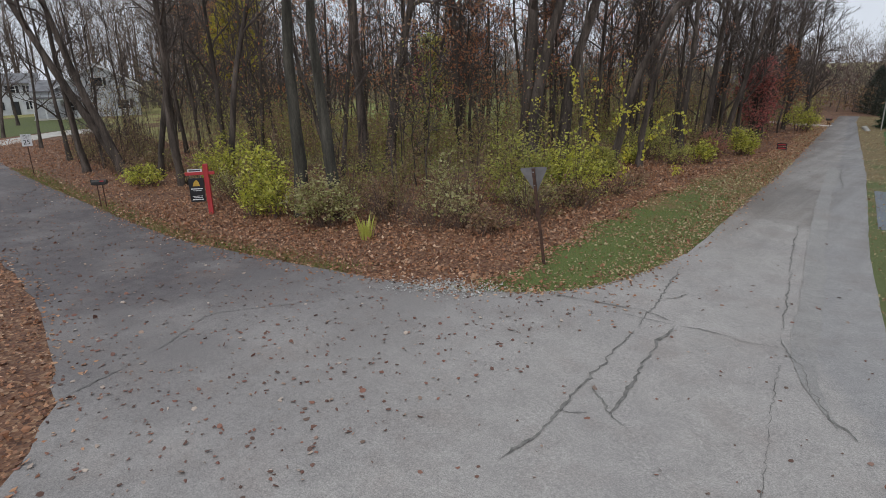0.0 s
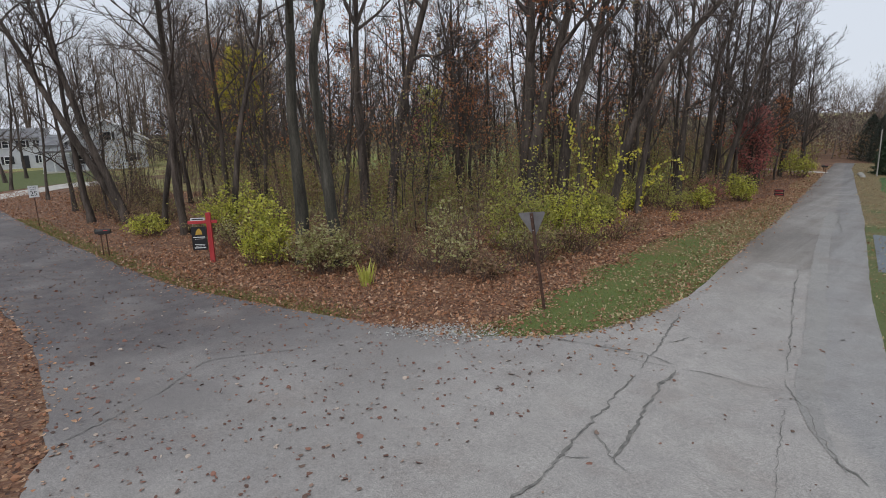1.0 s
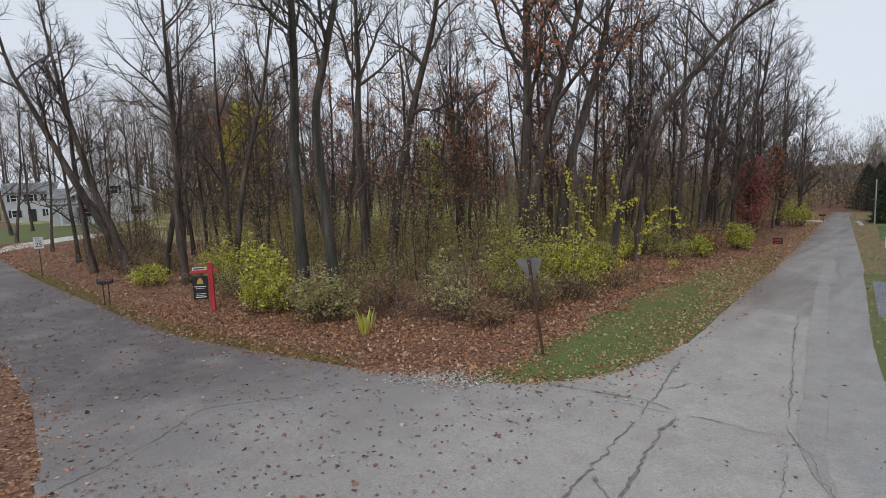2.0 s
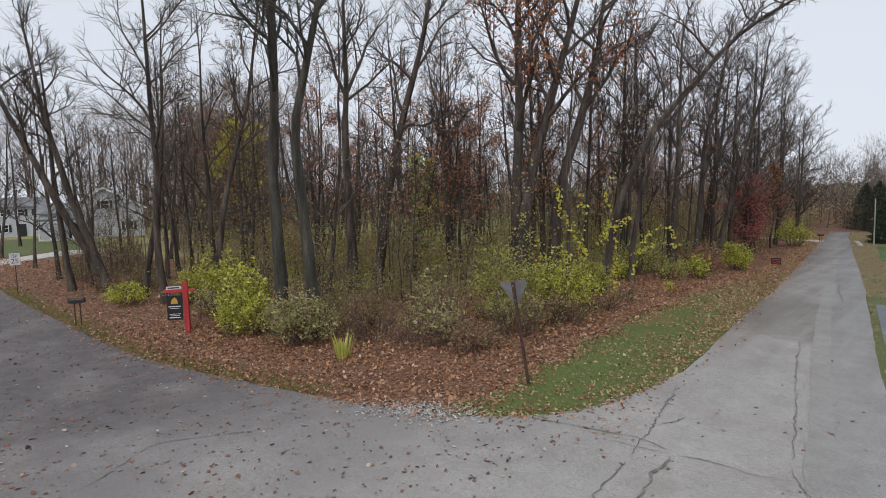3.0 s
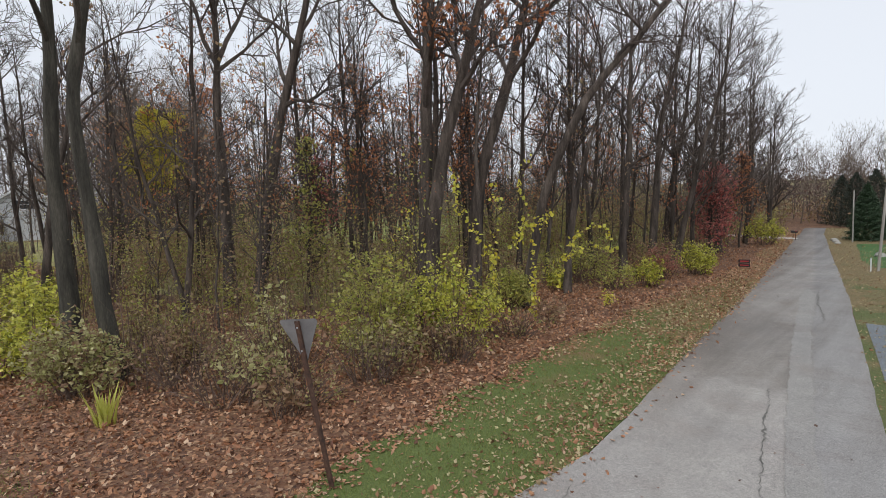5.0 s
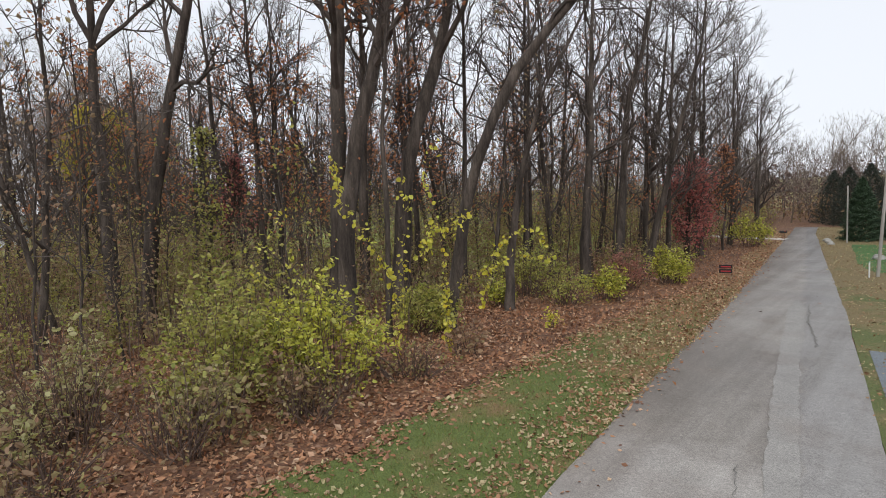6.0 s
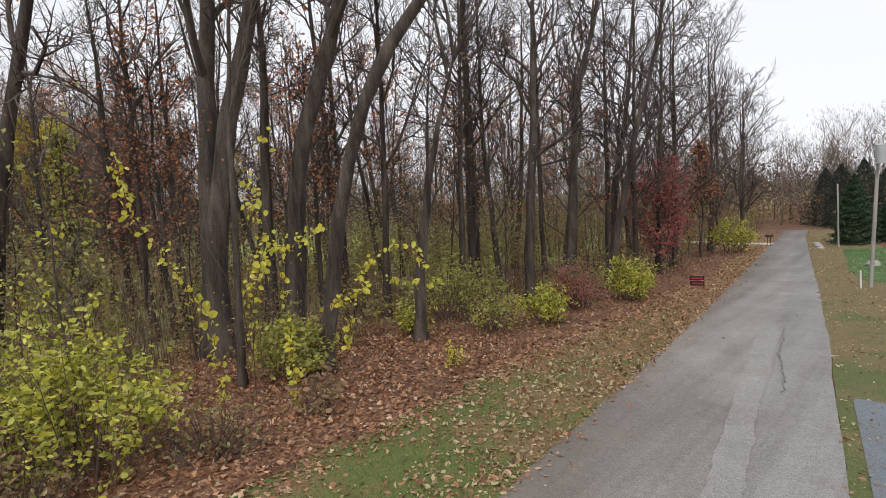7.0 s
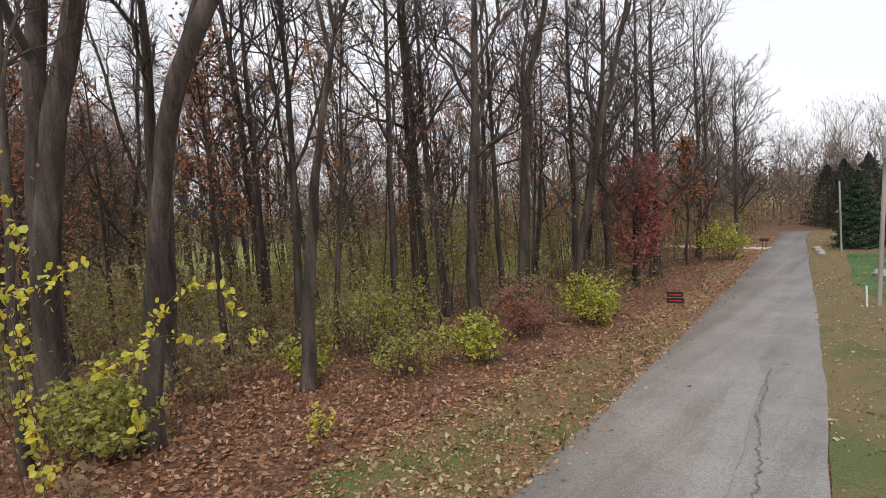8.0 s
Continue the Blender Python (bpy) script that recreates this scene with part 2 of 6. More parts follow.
LEAF_DUSK = leafy("dusky_brown_leaf", [(0.15, 0.095, 0.09), (0.2, 0.13, 0.115), (0.12, 0.085, 0.07), (0.24, 0.14, 0.12)], 0.3)
LEAF_PINK = leafy("dull_pink_leaf", [(0.4, 0.16, 0.12), (0.5, 0.24, 0.18), (0.3, 0.12, 0.1), (0.44, 0.28, 0.18)], 0.4)
LEAF_TAN = leafy("withered_tan_leaf", [(0.32, 0.2, 0.125), (0.46, 0.31, 0.19), (0.25, 0.15, 0.1), (0.36, 0.29, 0.135), (0.32, 0.17, 0.11)], 0.4)
NEEDLE = leafy("evergreen_needles", [(0.016, 0.038, 0.018), (0.032, 0.07, 0.032), (0.055, 0.105, 0.048)], 0.1)
NEEDLE_DARK = leafy("dark_spruce_needles", [(0.02, 0.028, 0.022), (0.035, 0.05, 0.036), (0.055, 0.065, 0.045)], 0.1)
BLADE = leafy("grass_blade", [(0.105, 0.145, 0.03), (0.17, 0.23, 0.045), (0.25, 0.285, 0.075), (0.3, 0.245, 0.1), (0.15, 0.185, 0.045)], 0.35)
BLADE_DRY = leafy("dry_grass_blade", [(0.2, 0.16, 0.07), (0.28, 0.22, 0.11), (0.13, 0.14, 0.05), (0.24, 0.17, 0.09)], 0.25)
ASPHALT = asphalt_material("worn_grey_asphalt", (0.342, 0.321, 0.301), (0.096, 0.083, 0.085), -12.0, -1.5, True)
PATCH = asphalt_material("patched_asphalt", (0.29, 0.277, 0.262), (0.29, 0.277, 0.262), -15.0, -5.0)
DRIVE = asphalt_material("sealed_blue_grey_asphalt", (0.16, 0.18, 0.2), (0.16, 0.18, 0.2), -15.0, -5.0)
CRACK = surface("crack_filler", [(0.1, 0.094, 0.086), (0.17, 0.161, 0.148), (0.25, 0.238, 0.22)], 6.0, 40.0, 0.9, 0.5)
CONCRETE = surface("pale_concrete", [(0.38, 0.35, 0.31), (0.5, 0.47, 0.43), (0.58, 0.55, 0.5)], 1.5, 25.0, 0.9, 0.2)
GRAVEL = litter_material("loose_gravel", [(0.34, 0.33, 0.31), (0.58, 0.57, 0.55), (0.44, 0.43, 0.41), (0.7, 0.69, 0.66)], 28.0)
TURF = turf_material("verge_turf", (0.116, 0.15, 0.038), (0.22, 0.15, 0.07), 9.0, 44.0)
TURF_DRY = turf_material("dry_verge_turf", (0.11, 0.13, 0.04), (0.2, 0.15, 0.07), 14.0, 56.0)
LAWN = surface("lawn", [(0.035, 0.09, 0.02), (0.055, 0.13, 0.03), (0.09, 0.165, 0.045)], 1.0, 40.0, 0.9, 0.6)
MEADOW = surface("pale_meadow", [(0.2, 0.24, 0.06), (0.29, 0.33, 0.09), (0.38, 0.4, 0.14)], 0.6, 30.0, 0.9, 0.6)
RUST = surface("rusted_steel_post", [(0.045, 0.028, 0.022), (0.10, 0.055, 0.04), (0.15, 0.08, 0.055)], 8.0, 60.0, 0.8, 0.4, metal=0.3)
ALU = surface("weathered_aluminium", [(0.13, 0.122, 0.125), (0.18, 0.17, 0.17), (0.24, 0.23, 0.23)], 3.0, 50.0, 0.6, 0.1, metal=0.1)
SIDING = surface("pale_grey_siding", [(0.46, 0.475, 0.5), (0.56, 0.575, 0.6), (0.63, 0.64, 0.66)], 0.8, 20.0, 0.75, 0.1)
WHITE = surface("white_painted_siding", [(0.62, 0.63, 0.64), (0.74, 0.75, 0.76), (0.8, 0.8, 0.8)], 0.8, 20.0, 0.7, 0.1)
SIGN_WHITE = surface("reflective_white", [(0.66, 0.66, 0.66), (0.78, 0.78, 0.78)], 4.0, 40.0, 0.4, 0.05)
RED_PAINT = surface("red_painted_wood", [(0.33, 0.025, 0.03), (0.46, 0.04, 0.045), (0.52, 0.07, 0.07)], 3.0, 30.0, 0.55, 0.15, (1, 1, 0.2))
BLACK = surface("black_sign_face", [(0.012, 0.012, 0.014), (0.025, 0.025, 0.028)], 4.0, 40.0, 0.45, 0.05)
DARK_METAL = surface("dark_painted_metal", [(0.02, 0.02, 0.02), (0.045, 0.042, 0.04)], 6.0, 40.0, 0.5, 0.1, metal=0.3)
GOLD = surface("gold_mark", [(0.5, 0.3, 0.04), (0.62, 0.4, 0.07)], 8.0, 60.0, 0.4, 0.02)
POLE_WOOD = surface("weathered_pole_wood", [(0.22, 0.20, 0.175), (0.33, 0.31, 0.28), (0.42, 0.4, 0.37)], 1.2, 25.0, 0.9, 0.4, (4, 4, 0.3))
GREY_METAL = surface("grey_painted_metal", [(0.42, 0.44, 0.46), (0.52, 0.54, 0.56)], 4.0, 50.0, 0.5, 0.05, metal=0.2)
SHINGLE = surface("grey_roof_shingles", [(0.12, 0.12, 0.13), (0.2, 0.2, 0.21), (0.27, 0.27, 0.28)], 1.0, 12.0, 0.9, 0.5, (1, 1, 6))
PANE, _n, _l, _b = nodes_of("dark_window_glass")
_b.inputs["Base Color"].default_value, _b.inputs["Roughness"].default_value = (0.02, 0.025, 0.03, 1), 0.08
SHUTTER = surface("dark_shutter", [(0.015, 0.016, 0.02), (0.03, 0.03, 0.036)], 4.0, 30.0, 0.6, 0.1)
STONE = surface("grey_boulder", [(0.2, 0.19, 0.18), (0.34, 0.33, 0.31), (0.45, 0.43, 0.4)], 2.0, 20.0, 0.9, 0.6)

# ---- building helpers ----


def gz(x, y):
    """Height of the ground: a low bank under the wood's edge, a shallow dip along the road and by the side street."""
    z = 0.36 * np.exp(-0.5 * (((x + 7.5) / 5) ** 2 + ((y - 20) / 8) ** 2))
    z = z - 0.2 * np.exp(-0.5 * (((x - 1.5) / 3) ** 2 + ((y - 14) / 5) ** 2))
    z = z - 0.27 * np.exp(-0.5 * (((x + 3) / 6) ** 2 + ((y - 42) / 8) ** 2))
    return z - 0.25 * np.exp(-0.5 * (((x + 17) / 7) ** 2 + ((y - 8) / 4) ** 2))


class Geo:
    """Collects vertices and faces of one mesh."""

    def __init__(self):
        self.v, self.f, self.n = [], [], 0

    def add(self, verts, faces):
        verts = np.asarray(verts, float).reshape(-1, 3)
        self.v.append(verts)
        self.f.append(np.asarray(faces) + self.n)
        self.n += len(verts)

    def tube(self, pts, radii, sides, cap=False):
        pts, radii = np.asarray(pts, float), np.asarray(radii, float)
        d = pts[-1] - pts[0]
        d = d / (np.linalg.norm(d) + 1e-9)
        ref = np.array((1.0, 0, 0)) if abs(d[0]) < 0.8 else np.array((0, 1.0, 0))
        u = np.cross(d, ref)
        u /= np.linalg.norm(u)
        w = np.cross(d, u)
        a = np.arange(sides) * (2 * math.pi / sides)
        ring = np.cos(a)[:, None] * u + np.sin(a)[:, None] * w
        v = (pts[:, None] + radii[:, None, None] * ring[None]).reshape(-1, 3)
        i = np.arange(len(pts) - 1)[:, None] * sides
        k = np.arange(sides)[None]
        k2 = (k + 1) % sides
        f = np.stack([i + k, i + k2, i + sides + k2, i + sides + k], -1).reshape(-1, 4)
        self.add(v, f)
        if cap:
            top = (len(pts) - 1) * sides
            c = self.n
            self.add([pts[-1]], np.zeros((0, 3), int))
            self.f.append(np.array([(c - sides + s, c - sides + (s + 1) % sides, c) for s in range(sides)]))

    def leaves(self, pos, size, rng, flat=0.0, droop=0.0, oval=False, wide=1.0):
        """Folded leaf blades at the given places; flat: 1 lies level, 0 any way; oval: with a rounder outline."""
        n = len(pos)
        if not n:
            return
        a = rng.normal(size=(n, 3))
        a[:, 2] = a[:, 2] * (1 - flat) - droop
        a /= np.linalg.norm(a, axis=1)[:, None]
        r = rng.normal(size=(n, 3))
        r[:, 2] += 3 * flat
        b = np.cross(a, r)
        b /= np.linalg.norm(b, axis=1)[:, None] + 1e-9
        nn = np.cross(a, b)
        s = (np.asarray(size) * rng.uniform(0.65, 1.35, n))[:, None]
        mid = pos + a * s * 0.45 + nn * s * 0.14
        if oval:
            w = b * s * wide * rng.uniform(0.2, 0.34, n)[:, None]
            near, far = pos + a * s * 0.25 + nn * s * 0.1, pos + a * s * 0.7 + nn * s * rng.uniform(-0.05, 0.2, n)[:, None]
            v = np.stack([pos, near + w, far + w * 0.9, pos + a * s, far - w * 0.9, near - w], 1).reshape(-1, 3)
            i = np.arange(n)[:, None] * 6
            self.add(v, np.concatenate([i + [[0, 1, 2, 3]], i + [[0, 3, 4, 5]]]))
            return
        v = np.stack([pos, mid + b * s * 0.34, pos + a * s, mid - b * s * 0.34], 1).reshape(-1, 3)
        i = np.arange(n)[:, None] * 4
        self.add(v, np.concatenate([i + [[0, 1, 2]], i + [[0, 2, 3]]]))

    def blades(self, pos, h, w, rng):
        n = len(pos)
        lean = rng.normal(size=(n, 3)) * 0.45
        lean[:, 2] = 1
        ang = rng.uniform(0, 6.28, n)
        side = np.stack([np.cos(ang), np.sin(ang), 0 * ang], 1) * w
        tip = pos + lean * (h * rng.uniform(0.5, 1.3, n))[:, None]
        self.add(np.stack([pos - side, pos + side, tip], 1).reshape(-1, 3), np.arange(3 * n).reshape(-1, 3))

    def mesh(self, name, material, smooth=False):
        me = bpy.data.meshes.new(name)
        faces = [t for f in self.f for t in f.tolist()]
        me.from_pydata(np.concatenate(self.v).tolist() if self.v else [], [], faces)
        me.materials.append(material)
        if smooth:
            me.polygons.foreach_set("use_smooth", [True] * len(me.polygons))
        return me


def part(name, shape, material, parent=None, label="", smooth=False):
    """Links a Geo or a bmesh as one mesh object, under its thing if one is given."""
    if isinstance(shape, Geo):
        me = shape.mesh(name, material, smooth)
    else:
        me = bpy.data.meshes.new(name)
        shape.to_mesh(me)
        shape.free()
        me.materials.append(material)
    ob = new(name, me)
    ob.parent = parent
    return tagged(ob, label)


def root(name, x, y, label, category, group="", z=None, turn=0.0):
    ob = new(name)
    ob.matrix_basis = pose(x, y, gz(x, y) if z is None else z, 0, 0, turn)
    return tagged(ob, label, category, group)


def block(x0, x1, y0, y1, z0, z1, bevel=0.0, bm=None):
    bm = bm or bmesh.new()
    m = Matrix.Translation(((x0 + x1) / 2, (y0 + y1) / 2, (z0 + z1) / 2)) @ Matrix.Diagonal((x1 - x0, y1 - y0, z1 - z0, 1))
    made = bmesh.ops.create_cube(bm, size=1, matrix=m)["verts"]
    if bevel:
        edges = list({e for v in made for e in v.link_edges})
        bmesh.ops.bevel(bm, geom=edges, offset=bevel, segments=2, affect="EDGES", profile=0.5)
    return bm


def rod(p, q, r0, r1=None, sides=12, bm=None):
    bm = bm or bmesh.new()
    p, q = Vector(p), Vector(q)
    m = Matrix.Translation((p + q) / 2) @ (q - p).to_track_quat("Z", "Y").to_matrix().to_4x4()
    bmesh.ops.create_cone(bm, cap_ends=True, segments=sides, radius1=r0, radius2=r0 if r1 is None else r1, depth=(q - p).length, matrix=m)
    return bm


def curve_through(pts, n, jitter=0.0, seed=0):
    """n points along a smooth line through pts, with a worn, uneven edge."""
    pts = np.asarray(pts, float)
    d = np.r_[0, np.cumsum(np.linalg.norm(np.diff(pts, axis=0), axis=1))]
    s = np.linspace(0, d[-1], n)
    fine = np.linspace(0, d[-1], 40 * len(pts))
    lin = np.stack([np.interp(fine, d, pts[:, k]) for k in range(pts.shape[1])], 1)
    w = max(3, len(fine) // (2 * len(pts)))
    pad = np.concatenate([np.repeat(lin[:1], w, 0), lin, np.repeat(lin[-1:], w, 0)])
    ker = np.hanning(2 * w + 1)
    sm = np.stack([np.convolve(pad[:, k], ker / ker.sum(), "valid") for k in range(pts.shape[1])], 1)
    out = np.stack([np.interp(s, fine, sm[:, k]) for k in range(pts.shape[1])], 1)
    if jitter:
        rng = np.random.default_rng(seed)
        for size in (1, 4):
            j = np.interp(np.arange(n), np.arange(0, n + size, size), rng.normal(size=len(np.arange(0, n + size, size))) * jitter)
            out[:, :2] += j[:, None] * np.array((0.75, 0.65))
    return out


def sheet(name, a, b, across, material, lift, label, category="", edge=0.25, kind="structure"):
    """A sheet between two edge lines of equal length that follows the ground, with a down-turned rim."""
    n = len(a)
    s = np.linspace(0, 1, across)
    grid = a[:, None, :2] * (1 - s)[None, :, None] + b[:, None, :2] * s[None, :, None]
    z = gz(grid[..., 0], grid[..., 1]) + lift
    top = np.concatenate([grid, z[..., None]], -1)
    g = Geo()
    i = (np.arange(n - 1)[:, None] * across + np.arange(across - 1)[None]).ravel()
    quads = np.stack([i, i + across, i + across + 1, i + 1], -1)
    g.add(top, quads)
    for col in (0, across - 1):
        low = top[:, col].copy()
        low[:, 2] -= edge
        k = np.arange(n - 1)
        g.add(np.concatenate([top[:, col], low]), np.stack([k, k + 1, k + 1 + n, k + n], -1))
    ob = part(name, g, material, None, label, True)
    return tagged(ob, label, category or name, "", kind)


def inside(poly, x, y):
    """Which points lie in a closed outline."""
    c = np.zeros(len(x), bool)
    px, py = poly[:, 0], poly[:, 1]
    j = len(poly) - 1
    for i in range(len(poly)):
        hit = (py[i] > y) != (py[j] > y)
        c ^= hit & (x < (px[j] - px[i]) * (y - py[i]) / (py[j] - py[i] + 1e-12) + px[i])
        j = i
    return c


def scatter(rng, poly, n):
    """About n places on the ground within an outline."""
    lo, hi = poly.min(0), poly.max(0)
    p = rng.uniform(lo, hi, (n * 3, 2))
    p = p[inside(poly, p[:, 0], p[:, 1])][:n]
    return np.c_[p, gz(p[:, 0], p[:, 1])]


# ---- the ground and the roads ----
LEFT = [(-1.9, -45), (-2.2, 0), (-2.34, 6.5), (-2.3, 8.6), (-2.17, 11.0), (-2.25, 13.5), (-2.5, 16.5), (-2.76, 19.1), (-3.12, 23.0), (-3.74, 28.3), (-4.57, 34.3), (-5.37, 40.4), (-6.1, 46.8), (-6.74, 52.9), (-7.3, 58.5), (-7.75, 63.0)]
RIGHT = [(7.5, -45), (4.9, 0), (3.6, 6.0), (2.9, 9.3), (2.2, 12.4), (1.65, 15.2), (1.12, 17.8), (0.58, 21.1), (0.04, 24.5), (-0.7, 29.4), (-1.61, 34.8), (-2.54, 40.3), (-3.53, 45.8), (-4.55, 51.4), (-5.57, 56.9), (-6.3, 63.0)]
ARC = [(-2.4, 15.9), (-2.35, 13.6), (-2.9, 10.7), (-4.22, 9.2), (-6.8, 8.2), (-11.0, 7.6), (-15.3, 6.95), (-20.5, 6.9), (-24.9, 6.85), (-30, 6.75), (-39, 7.1), (-70, 9)]
ISLE = [(-2.2, -7), (-3.0, -3.2), (-4.95, 0.25), (-6.9, 1.2), (-11.2, 2.1), (-14.0, 2.4), (-18.0, 2.5), (-22.5, 2.4), (-27, 2.5), (-33, 2.6), (-40, 2.8), (-70, 4)]
VERGE = [(-5.7, 8.9), (-4.95, 9.85), (-5.1, 12.8), (-5.26, 17.2), (-5.55, 20.4), (-5.65, 23.9), (-5.7, 28.3), (-5.95, 33.7), (-6.6, 40), (-7.3, 48), (-8.3, 60)]
WOOD_EDGE = [(-70, 24), (-38, 14.5), (-28, 11.6), (-21.5, 10.3), (-16.5, 10.3), (-12.5, 10.6), (-10.4, 11.9), (-8.9, 14.6), (-8.0, 17.0), (-8.5, 20.5), (-9.7, 24.0), (-9.2, 29.0), (-8.3, 34.0), (-8.2, 41.0), (-8.6, 52), (-9.5, 66)]


def ground():
    xs = np.unique(np.r_[np.linspace(-900, -80, 14), np.arange(-80, -36, 1.25), np.arange(-36, 12.1, 0.75), np.arange(13, 40.1, 1.25), np.linspace(40, 900, 14)])
    ys = np.unique(np.r_[np.linspace(-900, -20, 14), np.arange(-20, 44, 0.75), np.arange(44.5, 90.1, 1.25), np.linspace(90, 900, 14)])
    X, Y = np.meshgrid(xs, ys)
    g = Geo()
    w = len(xs)
    i = (np.arange(len(ys) - 1)[:, None] * w + np.arange(w - 1)[None]).ravel()
    g.add(np.stack([X, Y, gz(X, Y)], -1), np.stack([i, i + 1, i + w + 1, i + w], -1))
    tagged(part("ground", g, SOIL, None, "", True), "woodland ground covered with brown fallen leaves", "ground", "", "structure")


ground()
left_edge, right_edge = curve_through(LEFT, 150, 0.02, 1), curve_through(RIGHT, 150, 0.014, 2)
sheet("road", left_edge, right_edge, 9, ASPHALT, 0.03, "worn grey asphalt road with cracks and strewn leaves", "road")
arc, isle = curve_through(ARC, 110, 0.03, 3), curve_through(ISLE, 110, 0.04, 4)
arc[0], isle[0] = (-1.9, 15.9), (-1.5, -7)
arc[1], isle[1] = (arc[1] + arc[2] + (0.3, 0)) / 2 + (0.1, 0), isle[1] + (0.2, 0)
sheet("side_road", arc, isle, 15, ASPHALT, 0.026, "darker side street of asphalt, dotted with leaves", "road")
verge_in = curve_through(VERGE, 90, 0.18, 5)
verge_out = curve_through([(-5.9, 8.4), (-4.2, 9.15), (-2.9, 10.6), (-2.3, 13.6), (-2.7, 19.1), (-3.05, 23.0), (-3.65, 28.3), (-4.5, 34.3), (-5.3, 40.4), (-6.65, 52.9), (-7.4, 60)], 90, 0.02, 6)
sheet("grass_verge", verge_in, verge_out, 7, TURF, 0.02, "mown grass verge, green turning straw-brown, strewn with leaves", "grass", 0.05)
right_verge_a = curve_through(RIGHT[2:], 110, 0.02, 7)
right_verge_b = right_verge_a + np.array((3.2, 0.4))
sheet("right_grass_verge", right_verge_b, right_verge_a, 7, TURF_DRY, 0.024, "patchy grass verge with dry leaves beside the road", "grass", 0.05)
lawn_a = curve_through([(-0.9, 40.9), (-1.45, 42.2), (-1.95, 44.0), (-2.75, 49.2), (-3.0, 51.5)], 14, 0.04, 8)
lawn_b = lawn_a + np.array((16, 1.5))
sheet("lawn", lawn_b, lawn_a, 9, LAWN, 0.03, "bright green mown lawn beyond the verge", "grass", 0.05)
drive_a = curve_through([(0.68, 20.5), (1.5, 20.55), (4.5, 20.9), (14, 21.8)], 20, 0.03, 9)
drive_b = curve_through([(-0.26, 26.6), (0.6, 26.5), (4.5, 26.7), (14, 27.4)], 20, 0.03, 10)
sheet("driveway", drive_b, drive_a, 7, DRIVE, 0.034, "sealed blue-grey asphalt driveway joining the road", "driveway")
far_a = curve_through([(-49, 7.4), (-53, 8.8), (-55.5, 11.5), (-59, 15.5), (-58, 19)], 14, 0.03, 11)
sheet("far_driveway", far_a + np.array((-5.5, 1.2)), far_a, 4, CONCRETE, 0.03, "pale concrete driveway before the white houses", "driveway")
lawn_c = curve_through([(-60, 9.2), (-62, 11.6), (-65, 16.5), (-64, 22)], 10)
clear_a = curve_through([(-70, 46), (-46, 41), (-28, 40), (-14, 43)], 20)
sheet("clearing", clear_a + np.array((-8, 40)), clear_a, 8, MEADOW, 0.012, "pale green grass clearing behind the wood", "grass", 0.05)
sheet("far_lawn", lawn_c + np.array((-30, 4)), lawn_c, 8, TURF_DRY, 0.012, "green lawn round the white houses", "grass", 0.05)
far_b = curve_through([(-6.5, 52.9), (-8, 53.2), (-13, 54.4)], 10)
sheet("concrete_drive", far_b + np.array((0.1, 0.9)), far_b, 4, CONCRETE, 0.04, "pale concrete driveway apron at the road", "driveway")


def ribbon(name, pts, width, material, lift, label, seed, parent=None):
    """An uneven flat band on the road: a crack, a filled seam or a patch."""
    rng = np.random.default_rng(seed)
    span = sum(math.dist(p, q) for p, q in zip(pts, pts[1:]))
    c = curve_through(pts, max(16, int((6 if width > 0.2 else 11) * span)), 0.012 if width > 0.2 else 0.022, seed)[:, :2]
    t = np.gradient(c, axis=0)
    nrm = np.stack([-t[:, 1], t[:, 0]], 1) / (np.linalg.norm(t, axis=1)[:, None] + 1e-9)
    k = np.arange(len(c))
    ends = np.clip(np.minimum(k, k[::-1]) / (14 if width > 0.2 else 4), 0.05, 1)
    swell = 1 + (0.12 if width > 0.2 else 0.55) * np.interp(k, k[::5], rng.uniform(-1, 1, len(k[::5])))
    w = (width * swell * ends)[:, None]
    rough = (0.9, 1.1) if width > 0.2 else (0.35, 1.65)
    a, b = c + nrm * w / 2 * rng.uniform(*rough, (len(c), 1)), c - nrm * w / 2 * rng.uniform(*rough, (len(c), 1))
    g = Geo()
    v = np.concatenate([np.c_[a, gz(a[:, 0], a[:, 1]) + lift], np.c_[b, gz(b[:, 0], b[:, 1]) + lift]])
    k = np.arange(len(c) - 1)
    g.add(v, np.stack([k, k + len(c), k + len(c) + 1, k + 1], -1))
    tagged(part(name, g, material), label, "road", "", "structure")


